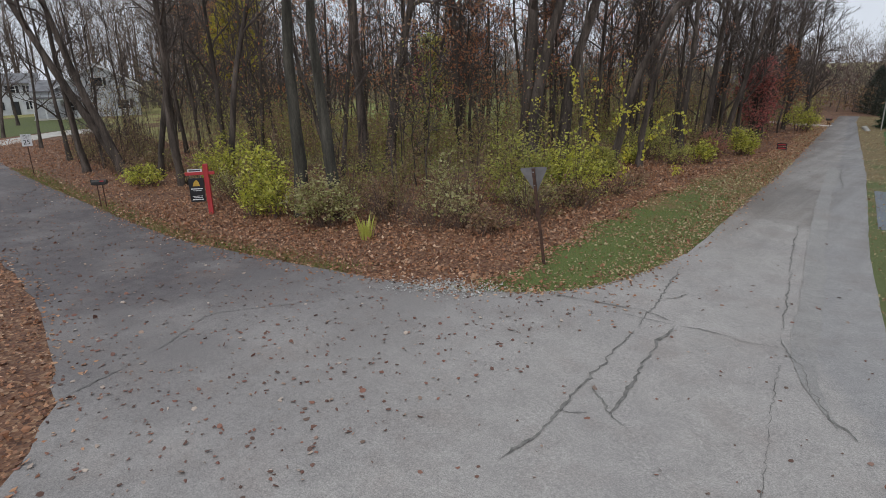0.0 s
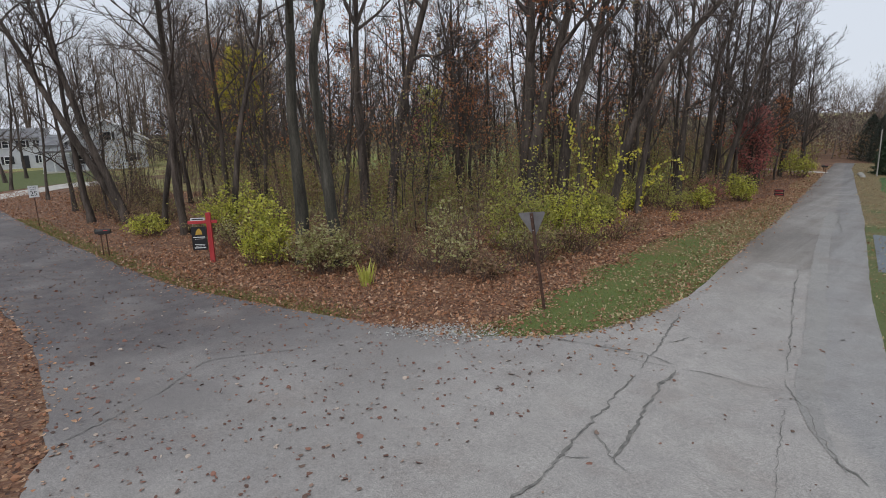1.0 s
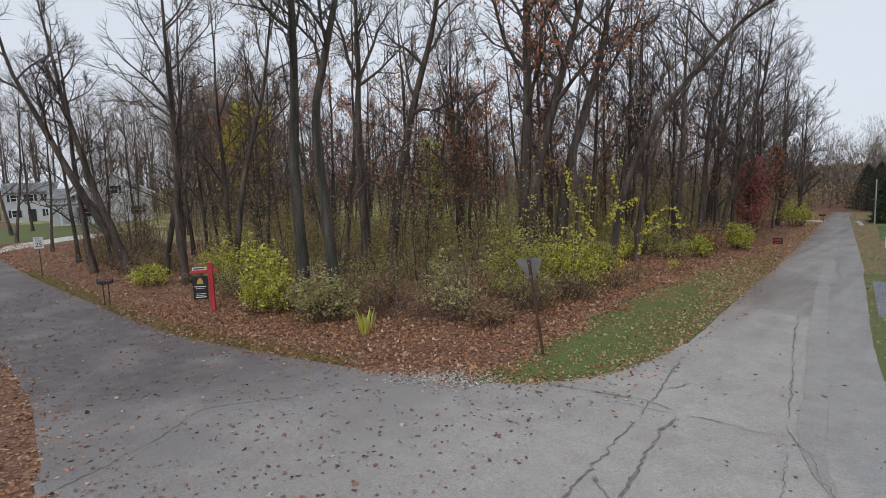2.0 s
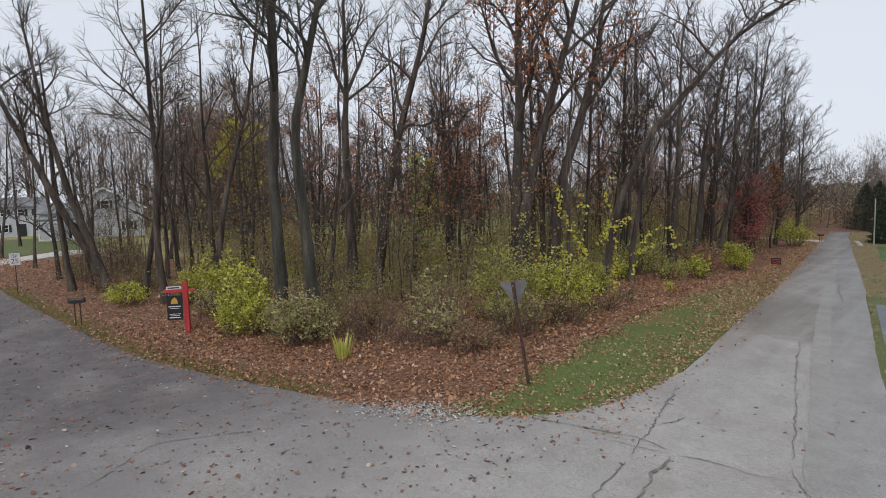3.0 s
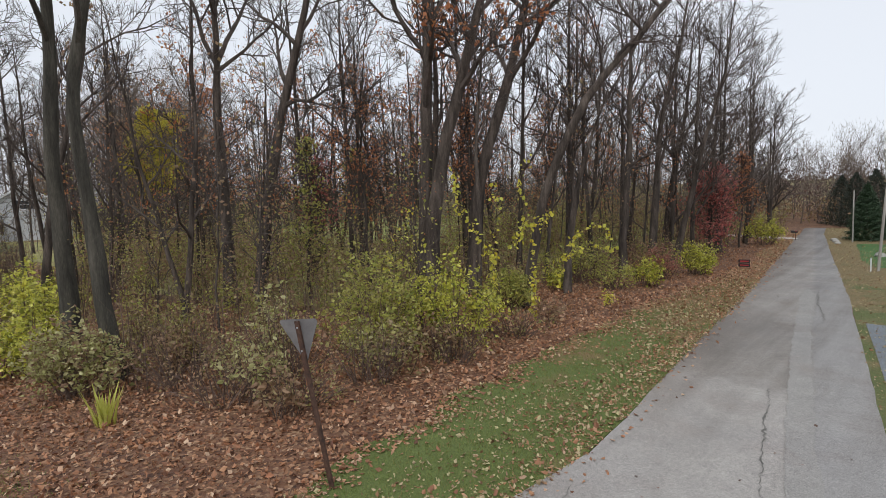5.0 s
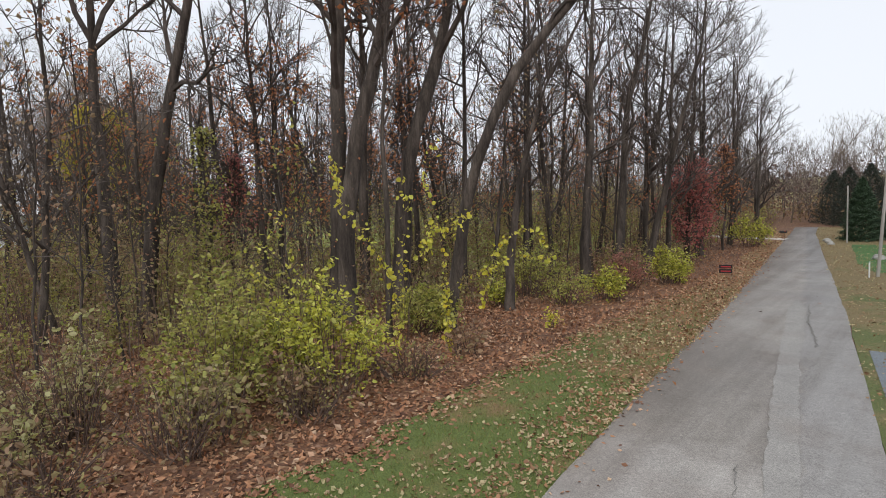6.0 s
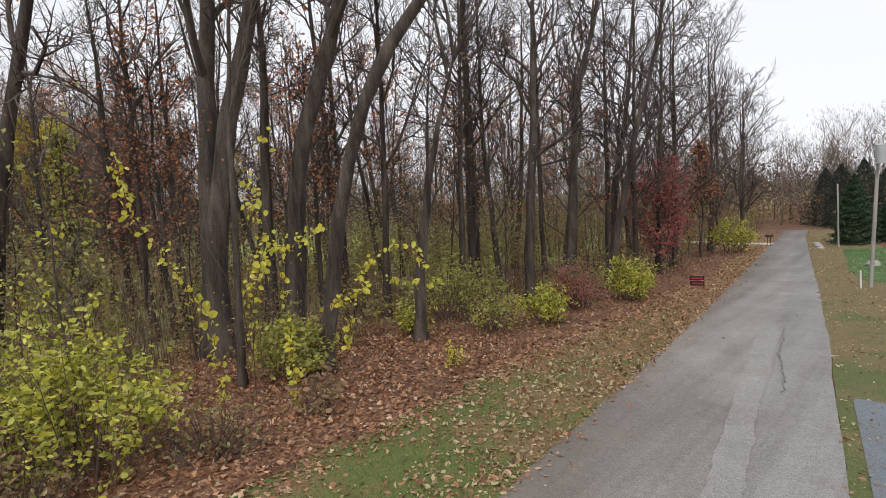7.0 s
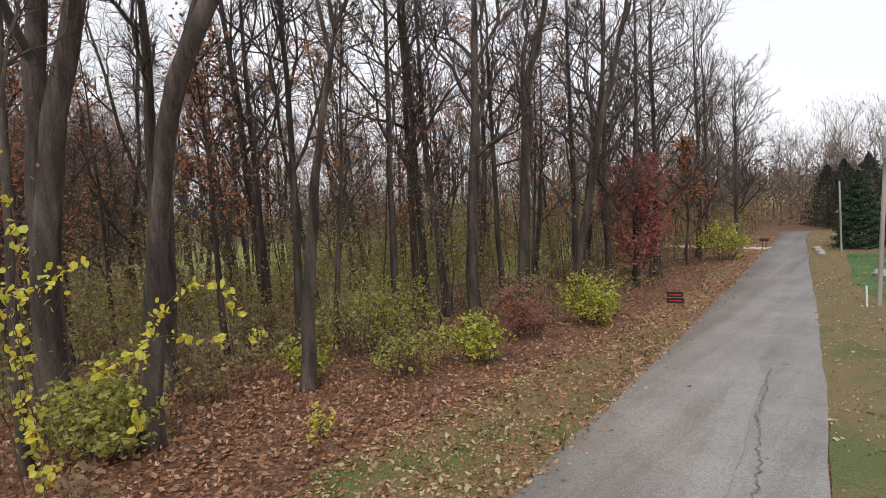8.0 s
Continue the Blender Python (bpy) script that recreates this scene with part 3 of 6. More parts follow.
PATCHES = [
    ("seam_patch", [(2.25, 8.2), (1.85, 8.9), (1.45, 9.8), (1.15, 10.9), (0.95, 12.3), (0.45, 15.0), (-0.2, 18.3), (-1.0, 23.0), (-1.75, 28.0), (-2.5, 33.0)], 0.42, PATCH),
    ("road_crack", [(-3.75, 9.83), (-3.1, 10.0), (-2.54, 10.18), (-1.9, 10.35), (-1.53, 10.47), (-0.88, 10.3)], 0.018, CRACK),
    ("road_crack", [(-2.2, 9.95), (-1.6, 10.05), (-1.1, 10.15), (-0.88, 10.2)], 0.014, CRACK),
    ("road_crack", [(-1.72, 11.2), (-1.45, 11.45), (-1.3, 12.0)], 0.02, CRACK),
    ("road_crack", [(-1.15, 6.15), (-0.8, 6.2), (-0.55, 6.45)], 0.012, CRACK),
    ("road_crack", [(2.5, 8.1), (2.1, 8.5), (1.68, 9.2), (1.32, 10.1), (0.84, 10.8), (0.75, 11.2)], 0.022, CRACK),
    ("road_crack", [(0.75, 11.2), (0.01, 14.7), (-0.45, 17.0), (-0.93, 19.4)], 0.02, CRACK),
    ("road_crack", [(1.9, 5.4), (1.8, 6.1), (1.58, 7.2), (1.34, 8.3), (1.0, 10.1)], 0.01, CRACK),
    ("filled_crack", [(-0.88, 4.6), (-0.9, 5.6), (-0.97, 6.3), (-1.08, 7.03), (-1.22, 8.14), (-1.36, 9.5)], 0.034, CRACK),
    ("road_crack", [(-1.36, 9.5), (-1.61, 10.95), (-1.86, 12.3), (-2.13, 13.65)], 0.02, CRACK),
    ("filled_crack", [(-0.35, 6.5), (-0.43, 7.14), (-0.61, 8.12), (-0.82, 9.2), (-0.88, 10.2)], 0.05, CRACK),
    ("road_crack", [(-1.12, 7.2), (-0.65, 6.85), (-0.3, 6.5), (0.1, 6.4)], 0.022, CRACK),
    ("road_crack", [(-0.88, 10.2), (-0.34, 10.42), (0.35, 10.41), (0.95, 10.6)], 0.016, CRACK),
    ("road_crack", [(-7.0, 1.2), (-7.3, 2.1), (-7.8, 3.3), (-8.6, 4.5), (-7.2, 6.6)], 0.016, CRACK),
    ("road_crack", [(-0.95, 25.9), (-1.24, 27.6), (-1.6, 28.9), (-2.0, 32.0)], 0.022, CRACK),
]
for seed, (nm, pts, width, m) in enumerate(PATCHES):
    ribbon(nm, pts, width, m, 0.042 if m is PATCH else 0.046, "cracked seam in the asphalt" if m is CRACK else "darker patched strip in the asphalt", seed)


def gravel_patch():
    rng = np.random.default_rng(5)
    g = Geo()
    p = rng.normal(size=(1500, 2)) * (0.62, 0.26)
    p = p @ np.array([(0.85, 0.5), (-0.5, 0.85)]) + (-5.6, 8.75)
    for x, y in p:
        s = rng.uniform(0.008, 0.028)
        q = rng.normal(size=(4, 3)) * s
        q[:, 2] = np.abs(q[:, 2])
        g.add(q + (x, y, gz(x, y) + 0.03), [(0, 1, 2), (0, 2, 3), (0, 3, 1), (1, 3, 2)])
    tagged(part("gravel", g, GRAVEL), "washed-out grey gravel at the road's corner", "gravel", "", "stuff")


gravel_patch()

# ---- trees ----


def limb(g, rng, p, d, r, length, level, last, tips, spread=1.0):
    n = (0, 6, 4, 2, 2)[level]
    sides = (0, 5, 3, 3, 3)[level]
    pts, dirs = [p], [d]
    step = length / (n - 1)
    for _ in range(n - 1):
        d = d + rng.normal(size=3) * (0.16 + 0.05 * level)
        d[2] += 0.10
        d = d / np.linalg.norm(d)
        p = p + d * step
        pts.append(p)
        dirs.append(d)
    s = np.linspace(0, 1, n)
    g.tube(pts, r * (1 - 0.8 * s) + (0.004 if level < 3 else 0.0055 - 0.003 * s), sides)
    if level >= 2:
        tips.append(pts[-1])
        tips.append(pts[-2])
    if level >= last:
        return
    kids = (0, 7, 8, 3)[level]
    for k in range(kids):
        at = 0.25 + 0.75 * (k + rng.uniform(0, 1)) / kids
        i = min(n - 2, int(at * (n - 1)))
        f = at * (n - 1) - i
        q = pts[i] * (1 - f) + pts[i + 1] * f
        side = rng.normal(size=3)
        side -= side @ dirs[i] * dirs[i]
        side /= np.linalg.norm(side)
        dd = dirs[i] * 0.75 + side * 0.75 * spread
        dd[2] += 0.15
        limb(g, rng, q, dd / np.linalg.norm(dd), r * (1 - 0.8 * at) * 0.6 + 0.002, length * rng.uniform(0.4, 0.65) * (1.15 - 0.5 * at), level + 1, last, tips, spread)


def bare_tree(x, y, way, r, height, seed, label, first=0.4, limbs=11, reach=0.3, last=3, bark=None, leaf=None, leaf_size=0.1, leaf_share=1.0, forks=(), group="trees of the wood"):
    """A leafless tree. way: places of the trunk above its foot as (right, ahead, up); forks: (share of height, right, ahead, up) of heavy limbs."""
    rng = np.random.default_rng(seed)
    ob = root("tree", x, y, label, "tree", group)
    way = np.array([(0, 0, -0.3), (0, 0, 0), *way], float)
    if way[-1, 2] < height:
        d = way[-1] - way[-2]
        d = d / np.linalg.norm(d)
        d[:2] *= 0.5
        way = np.vstack([way, way[-1] + d * (height - way[-1, 2]) / max(d[2], 0.3)])
    c = curve_through(way, 16)
    c[2:] += np.cumsum(rng.normal(size=(14, 3)) * (0.03, 0.03, 0), axis=0)
    s = np.linspace(0, 1, 16)
    rad = r * (1 - 0.9 * s**1.2) + r * 0.5 * np.exp(-s * 26)
    rad = rad * (1 + rng.normal(size=16) * 0.045)
    trunk = Geo()
    trunk.tube(c, rad, 10)
    part("trunk", trunk, bark or BARK, ob, "", True)
    crown, tips = Geo(), []
    for share, rx, ry, rz in forks:
        i = share * 15
        k = int(i)
        p = c[k]
        d = np.array((rx, ry, rz), float)
        length = np.linalg.norm(d)
        limb(crown, rng, p, d / length, max(r * 0.55 * (1 - 0.5 * share), rad[k] * 0.72), length, 1, last, tips)
    for k in range(limbs):
        at = first + (1 - first) * (k + rng.uniform(0, 1)) / limbs
        i = min(14, int(at * 15))
        f = at * 15 - i
        p = c[i] * (1 - f) + c[i + 1] * f
        a = k * 2.4 + rng.uniform(-0.6, 0.6)
        up = rng.uniform(0.6, 1.3)
        d = np.array((math.cos(a), math.sin(a), up))
        rr = rad[i] * 0.55
        limb(crown, rng, p, d / np.linalg.norm(d), rr, height * reach * (1.15 - 0.6 * at) * rng.uniform(0.7, 1.2), 1, last, tips)
    part("crown", crown, bark or TWIG, ob, "bare grey-brown limbs and twigs")
    if leaf:
        t = np.array(tips)
        t = t[rng.uniform(size=len(t)) < leaf_share]
        t = np.repeat(t, 3, 0) + rng.normal(size=(3 * len(t), 3)) * 0.18
        g = Geo()
        g.leaves(t, leaf_size, rng, droop=0.4)
        part("foliage", g, leaf, ob, "withered leaves still on the twigs")
    return ob


DARK, PALE = "tall bare tree with dark grey-brown bark in leaf litter", "tall bare tree with thick pale grey bark in leaf litter"
# clump of three leaning trunks by the mailbox
bare_tree(-31.5, 10.9, [(-0.5, -1.0, 2.5), (-1.0, -1.6, 4.0), (-2.2, -3.0, 8.0), (-3.0, -3.9, 11)], 0.25, 15, 11, "bare tree leaning over, one of a clump beside the side street", 0.5, 8, 0.3)
bare_tree(-30.9, 10.7, [(-0.4, -0.7, 2.5), (-0.8, -1.1, 4.2), (-1.6, -1.9, 8.5)], 0.23, 15, 12, "slender bare tree leaning out of the same clump", 0.5, 8, 0.28)
bare_tree(-33.0, 9.5, [(-0.3, -0.3, 5)], 0.18, 13, 13, "slim bare tree at the edge of the side street", 0.45, 8, 0.25)
bare_tree(-24.9, 11.2, [(0.2, -0.3, 2.0), (0.45, -0.25, 4.0), (1.3, -0.6, 8.0)], 0.18, 16, 14, DARK, 0.4, 11, 0.28)
bare_tree(-27.6, 11.2, [(0.6, 0.7, 4.2), (1.0, 1.0, 8)], 0.15, 14, 15, "thin bare tree leaning toward the thicket", 0.4, 9, 0.25)
bare_tree(-22.9, 12.6, [(0.2, 0.4, 4.0), (0.5, 1.1, 7.0), (0.9, 1.6, 9)], 0.15, 16, 16, DARK, 0.42, 11, 0.3)
bare_tree(-15.0, 11.2, [(0.05, 0.1, 5.0), (0.2, 0.2, 8)], 0.24, 17, 17, PALE, 0.48, 10, 0.28, bark=BARK_PALE)
bare_tree(-13.5, 11.7, [(-0.3, -0.25, 5.0), (-0.45, -0.35, 7), (0.3, 0.4, 11)], 0.22, 16, 18, PALE, 0.45, 10, 0.28, bark=BARK_PALE)
bare_tree(-20.1, 18.4, [(-0.25, 0.1, 4.0), (-0.4, 0.2, 8.0), (-0.3, 0.3, 10.0)], 0.26, 16, 19, "bare tree forking into two above head height", 0.55, 8, 0.26, forks=[(0.6, -1.4, -1.1, 5.0), (0.6, 1.3, 1.1, 5.0)])
bare_tree(-18.9, 18.9, [(0.3, 0.4, 4.0), (0.9, 1.2, 8.0), (1.9, 2.0, 12)], 0.27, 17, 20, "bare tree with a curving, leaning trunk", 0.45, 11, 0.28)
bare_tree(-13.25, 22.5, [(0.05, 0.1, 4.0), (0.1, 0.3, 6.0), (-0.2, 0.8, 10)], 0.31, 18, 21, "stout bare oak with rust-coloured leaves in its crown", 0.4, 13, 0.28, leaf=LEAF_RUST, leaf_size=0.19, leaf_share=0.36)
bare_tree(-12.8, 22.4, [(0.15, 0.1, 3.0), (0.6, 0.4, 6.0), (0.95, 0.9, 8.0), (1.5, 1.2, 10.0), (2.2, 1.8, 13)], 0.28, 18, 22, "stout oak trunk leaning from its neighbour, rust leaves in its crown", 0.4, 13, 0.28, leaf=LEAF_RUST, leaf_size=0.19, leaf_share=0.45)
bare_tree(-8.9, 22.6, [(0.4, 0.1, 2.0), (0.8, 0.3, 4.0), (1.4, 0.2, 5.0), (1.7, 0.4, 6.0), (2.2, 0.9, 7.0), (3.1, 1.4, 8.0), (4.1, 2.3, 9.6), (5.2, 3.2, 10.6), (6.9, 4.6, 11.7), (8.6, 6.0, 12.5)], 0.18, 12.6, 23, "bare tree arching far out over the road", 0.45, 16, 0.26)
bare_tree(-12.4, 24.3, [(0.05, 0.4, 4.0), (0.75, 0.5, 6.0), (0.95, 1.4, 8.0), (1.5, 2.0, 11)], 0.3, 17, 24, DARK, 0.45, 12, 0.28)
bare_tree(-15.9, 25.9, [(0.1, 0.1, 5.0), (0.2, 0.3, 9)], 0.2, 16, 30, DARK, 0.42, 11, 0.26)
bare_tree(-9.6, 21.1, [(0.1, 0.05, 2.5), (-0.1, 0.2, 5.0), (0.1, 0.5, 8.0)], 0.085, 11, 31, "slim bare tree with a vine climbing its trunk", 0.45, 9, 0.24)
bare_tree(-9.1, 25.8, [(0.05, 0.3, 2.5), (0.2, 0.4, 4.0), (0.9, 0.5, 6.0), (1.4, 0.4, 7.0)], 0.16, 7.4, 25, "bare tree whose trunk forks into a wide V", 0.9, 1, 0.2, forks=[(0.96, -1.5, -1.1, 4.6), (0.97, 1.9, 1.5, 3.4), (0.93, -0.4, 0.9, 4.0)])
bare_tree(-9.8, 32.2, [(0.1, 0.3, 4.0), (-0.1, 1.2, 8)], 0.2, 14, 26, DARK, 0.35, 12, 0.3)
bare_tree(-9.1, 33.6, [(0.2, 0.3, 4.0), (0.4, 0.9, 7.5), (0.9, 1.6, 10)], 0.19, 14, 27, DARK, 0.35, 12, 0.3)
bare_tree(-12.0, 43.2, [(0.3, 0.5, 4.0), (0.9, 1.0, 8.0)], 0.24, 13, 28, DARK, 0.35, 12, 0.3)
bare_tree(-8.95, 36.3, [(0.5, 0.25, 2.5), (1.2, 0.6, 5.5), (2.0, 1.0, 9)], 0.16, 13, 29, "bare tree leaning toward the road", 0.35, 12, 0.3)

for k, (x, y, r, h) in enumerate([(-13.0, 28.4, 0.13, 14), (-11.8, 31.0, 0.12, 14), (-13.4, 33.6, 0.14, 15), (-11.6, 36.2, 0.12, 14), (-16.4, 29.6, 0.14, 15), (-17.6, 22.8, 0.12, 14)]):
    bare_tree(x, y, [(0.2 - 0.1 * k, 0.15, 5), (0.5 - 0.2 * k, 0.3, 9)], r, h, 50 + k, "slender bare tree with many fine twigs", 0.35, 15, 0.28)


def variants():
    """Trees of seven habits, to be repeated through the wood."""
    near = []
    for k in range(7):
        lean = np.random.default_rng(60 + k).normal(size=2) * 0.5
        near.append(bare_tree(-22 - 2.7 * k, 24 + 3.1 * ((k * 3) % 7), [(*lean, 6)], (0.15, 0.10, 0.19, 0.12, 0.16, 0.09, 0.13)[k], (15, 13, 16, 14, 15.5, 12, 14)[k], 70 + k, "slender bare tree deep in the wood", 0.2, 10, 0.24, leaf=(None, LEAF_TAN, LEAF_RUST, None, LEAF_RUST, LEAF_RUST, None)[k], leaf_size=0.15, leaf_share=(0, 0.12, 0.22, 0, 0.08, 0.2, 0)[k]))
    return near


def forest():
    rng = np.random.default_rng(7)
    near = variants()
    edge = np.array(WOOD_EDGE)
    wood = np.vstack([edge[:-2] + (-0.8, 1.2), [(-12, 50), (-50, 50)]])
    taken = [(-31, 10.8), (-24.9, 11.2), (-22.9, 12.6), (-15, 11.2), (-13.5, 11.7), (-20.1, 18.4), (-18.9, 18.9), (-12.4, 22), (-8.8, 22.2), (-9.1, 25.8), (-12.4, 24.3), (-15.9, 25.9), (-9.8, 32.2), (-9.1, 33.6), (-9, 36.3), (-12, 43.2), (-17.2, 23.2), (-14.6, 27), (-15.7, 18.7), (-22.8, 14.4), (-51, 29.4), (-18, 20.8), (-21.2, 24.2), (-27.3, 31.4)]
    count = 0
    for x, y, z in scatter(rng, wood, 1500):
        if count >= 104 or x < -28 and y < 13 - (x + 28) * 0.5:
            continue
        if x > -18.5 and y < 28:
            continue
        if min((x - a) ** 2 + (y - b) ** 2 for a, b in taken) < 1.5**2:
            continue
        away = math.hypot(x - 2, y - 8)
        s = rng.uniform(0.75, 1.1) * (1.0 if away < 30 else max(0.75, 1 - (away - 30) * 0.012))
        taken.append((x, y))
        if not (-41 < x < -20.5 and 17.5 < y < 31 and count % 5 < 2):  # a thinner stretch of the wood
            copy_thing(near[count % 7], Matrix.LocRotScale((x, y, z), Euler((rng.normal() * 0.04, rng.normal() * 0.04, rng.uniform(0, 6.28))), (s, s, s)))
        count += 1
    for x, y, s in ((-49, 11.2, 0.9), (-33.5, 10.6, 0.7), (-39.2, 10.4, 0.95), (-62, 11.4, 1.1), (-73, 13.1, 1.35), (-78, 16, 1.1), (-33, 14.5, 1.0), (-29, 15.5, 1.0), (-45, 19.5, 1.0), (-36, 16.4, 0.9), (-52, 23, 1.0), (-44, 15.6, 0.75), (-53, 16.4, 0.8), (-40.5, 12.6, 0.65), (-60, 21.5, 0.8), (-67, 20.4, 0.9)):
        copy_thing(near[(0, 3, 6)[int(s * 100 - x) % 3]], Matrix.LocRotScale((x, y, gz(x, y)), Euler((0, 0, x)), (s, s, s)))


forest()
for k, (x, y, h) in enumerate([(-9.9, 38.6, 13.5), (-9.3, 40.0, 14), (-9.1, 44.3, 14), (-9.8, 46.2, 13), (-9.0, 49.6, 12.5), (-9.6, 53.0, 12), (-9.2, 57.2, 10.5), (-10.0, 60.5, 10)]):
    bare_tree(x, y, [(0.15, 0.1, 5)], 0.13, h, 40 + k, "bare tree with fine grey twigs beside the road", 0.15, 15, 0.3)


def far_trees():
    """Trees at the back of the wood, beyond the houses and past the end of the road, too far to tell apart."""
    rng = np.random.default_rng(23)
    zones = [(np.array([(-16.0, 44), (-11, 70), (-11, 96), (-70, 96), (-70, 50), (-40, 40)]), 60, 0.72), (np.array([(-14.0, 68), (-8.5, 66), (-4, 64), (36, 60), (36, 92), (-14, 92)]), 150, 0.43), (np.array([(-58.0, 27), (-78, 37), (-96, 36), (-110, 32), (-110, 60), (-60, 45)]), 110, 1.1), (np.array([(-112.0, 0), (-140, 0), (-140, 60), (-112, 60)]), 50, 1.5)]
    for zone, n, size in zones:
        g = Geo()
        for x, y, z in scatter(rng, zone, n):
            h, tips = 14 * size * rng.uniform(0.75, 1.15), []
            foot = np.array((x, y, z))
            c = foot + np.c_[np.cumsum(rng.normal(size=(6, 2)) * 0.15, 0), np.linspace(-0.1, h, 6)]
            g.tube(c, np.linspace(0.16, 0.02, 6) * size, 5)
            for k in range(9):
                i = 1 + k % 4
                a = k * 2.4 + rng.uniform(-0.5, 0.5)
                d = np.array((math.cos(a), math.sin(a), rng.uniform(0.7, 1.5)))
                limb(g, rng, c[i] + (c[i + 1] - c[i]) * rng.uniform(), d / np.linalg.norm(d), 0.05 * size, h * 0.3, 1, 2, tips)
            t = np.repeat(np.array(tips), 4, 0)
            g.blades(t + rng.normal(size=t.shape) * 0.3, 0.8 * size, 0.016 if size > 0.5 else 0.013, rng)
        tagged(part("distant_trees", g, HAZE), "distant bare trees closing the view, coloured paler as by haze", "trees", "", "stuff")


far_trees()


def far_wood():
    """The crowd of thin stems and twigs that closes the view at the back of the wood."""
    rng = np.random.default_rng(17)
    zones = [(np.vstack([np.array(WOOD_EDGE)[-3:] + (-3, 0), [(-9, 98), (-110, 98), (-110, 60), (-45, 50), (-20, 50)]]), 4600), (np.array([(-9.0, 70), (-3, 67), (3, 62), (45, 57), (45, 98), (-9, 98)]), 3000), (np.array([(-140.0, -5), (-112, 5), (-112, 70), (-140, 70)]), 1200), (np.array([(-60.0, 26), (-80, 38), (-110, 36), (-110, 62), (-62, 52)]), 1500)]
    for k, (zone, n) in enumerate(zones):
        # zones in HAZE carry distance haze in their colour
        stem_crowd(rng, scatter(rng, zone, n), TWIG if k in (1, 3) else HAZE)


def stem_crowd(rng, p, material):
    n = len(p)
    g = Geo()
    h = rng.uniform(2.5, 8.5, n) * np.where((p[:, 0] > -11) & (p[:, 1] > 54), 0.55, 1.0)

    def band(foot, tip, w):
        m = len(foot)
        a = rng.uniform(0, 6.28, m)
        side = np.stack([np.cos(a), np.sin(a), 0 * a], 1) * np.asarray(w)[:, None]
        v = np.stack([foot - side, foot + side, tip + side * 0.3, tip - side * 0.3], 1).reshape(-1, 3)
        g.add(v, np.arange(4 * m).reshape(-1, 4))

    top = p + np.c_[rng.normal(size=(n, 2)) * 0.5, h]
    band(p - (0, 0, 0.1), top, rng.uniform(0.012, 0.035, n))
    for k in range(7):
        f = rng.uniform(0.15, 0.95, n)[:, None]
        q = p * (1 - f) + top * f
        e = q + np.c_[rng.normal(size=(n, 2)) * 0.8, rng.uniform(0.2, 1.3, n)]
        band(q, e, rng.uniform(0.008, 0.02, n))
    tagged(part("far_woods", g, material), "crowd of thin grey-brown stems far back in the wood", "woods", "", "stuff")


far_wood()


def road_end_wood():
    """Brown undergrowth and low crowns where the road runs into the wood."""
    rng = np.random.default_rng(19)
    p = scatter(rng, np.array([(-26.0, 70), (-11, 65.5), (-7, 64.5), (-4, 64), (2, 60), (44, 57), (44, 98), (-26, 98)]), 620)
    for material, label, part_of in ((LEAF_TAN, "withered brown undergrowth closing the end of the road", 0), (LEAF_DUSK, "dusky purple-brown crowns at the end of the road", 1)):
        g = Geo()
        for k, c in enumerate(p[part_of::2]):
            h = rng.uniform(1.2, 3.4) if part_of == 0 else rng.uniform(2.8, 5.4)
            q = 90
            spot = c + rng.normal(size=(q, 3)) * (0.9, 0.9, 0) + np.c_[np.zeros((q, 2)), h * rng.uniform(0.05 if part_of == 0 else 0.4, 1, q)]
            g.leaves(spot, 0.24, rng, 0.2, 0.2)
        tagged(part("thicket", g, material), label, "woods", "", "stuff")


road_end_wood()


def sapling(x, y, h, seed, leaf=None):
    rng = np.random.default_rng(seed)
    ob = root("sapling", x, y, "thin bare sapling among the brush", "sapling", "saplings of the wood")
    g, tips = Geo(), []
    c = np.c_[np.cumsum(rng.normal(size=(9, 2)) * 0.07, 0), np.linspace(-0.1, h, 9)]
    part_g = Geo()
    part_g.tube(c, np.linspace(0.035, 0.008, 9), 5)
    part("trunk", part_g, BARK, ob, "", True)
    for k in range(9):
        i = 3 + k % 6
        a = k * 2.4
        d = np.array((math.cos(a), math.sin(a), 1.1))
        limb(g, rng, c[i], d / np.linalg.norm(d), 0.012, h * 0.22, 2, 3, tips)
    part("crown", g, TWIG, ob, "fine bare twigs")
    if leaf:
        t = np.array(tips)
        t = t[rng.integers(0, len(t), 150)] + rng.normal(size=(150, 3)) * (0.25, 0.25, 0.3)
        lg = Geo()
        lg.leaves(t, 0.11, rng, 0.2, 0.3)
        part("foliage", lg, leaf, ob, "few withered leaves")
    return ob


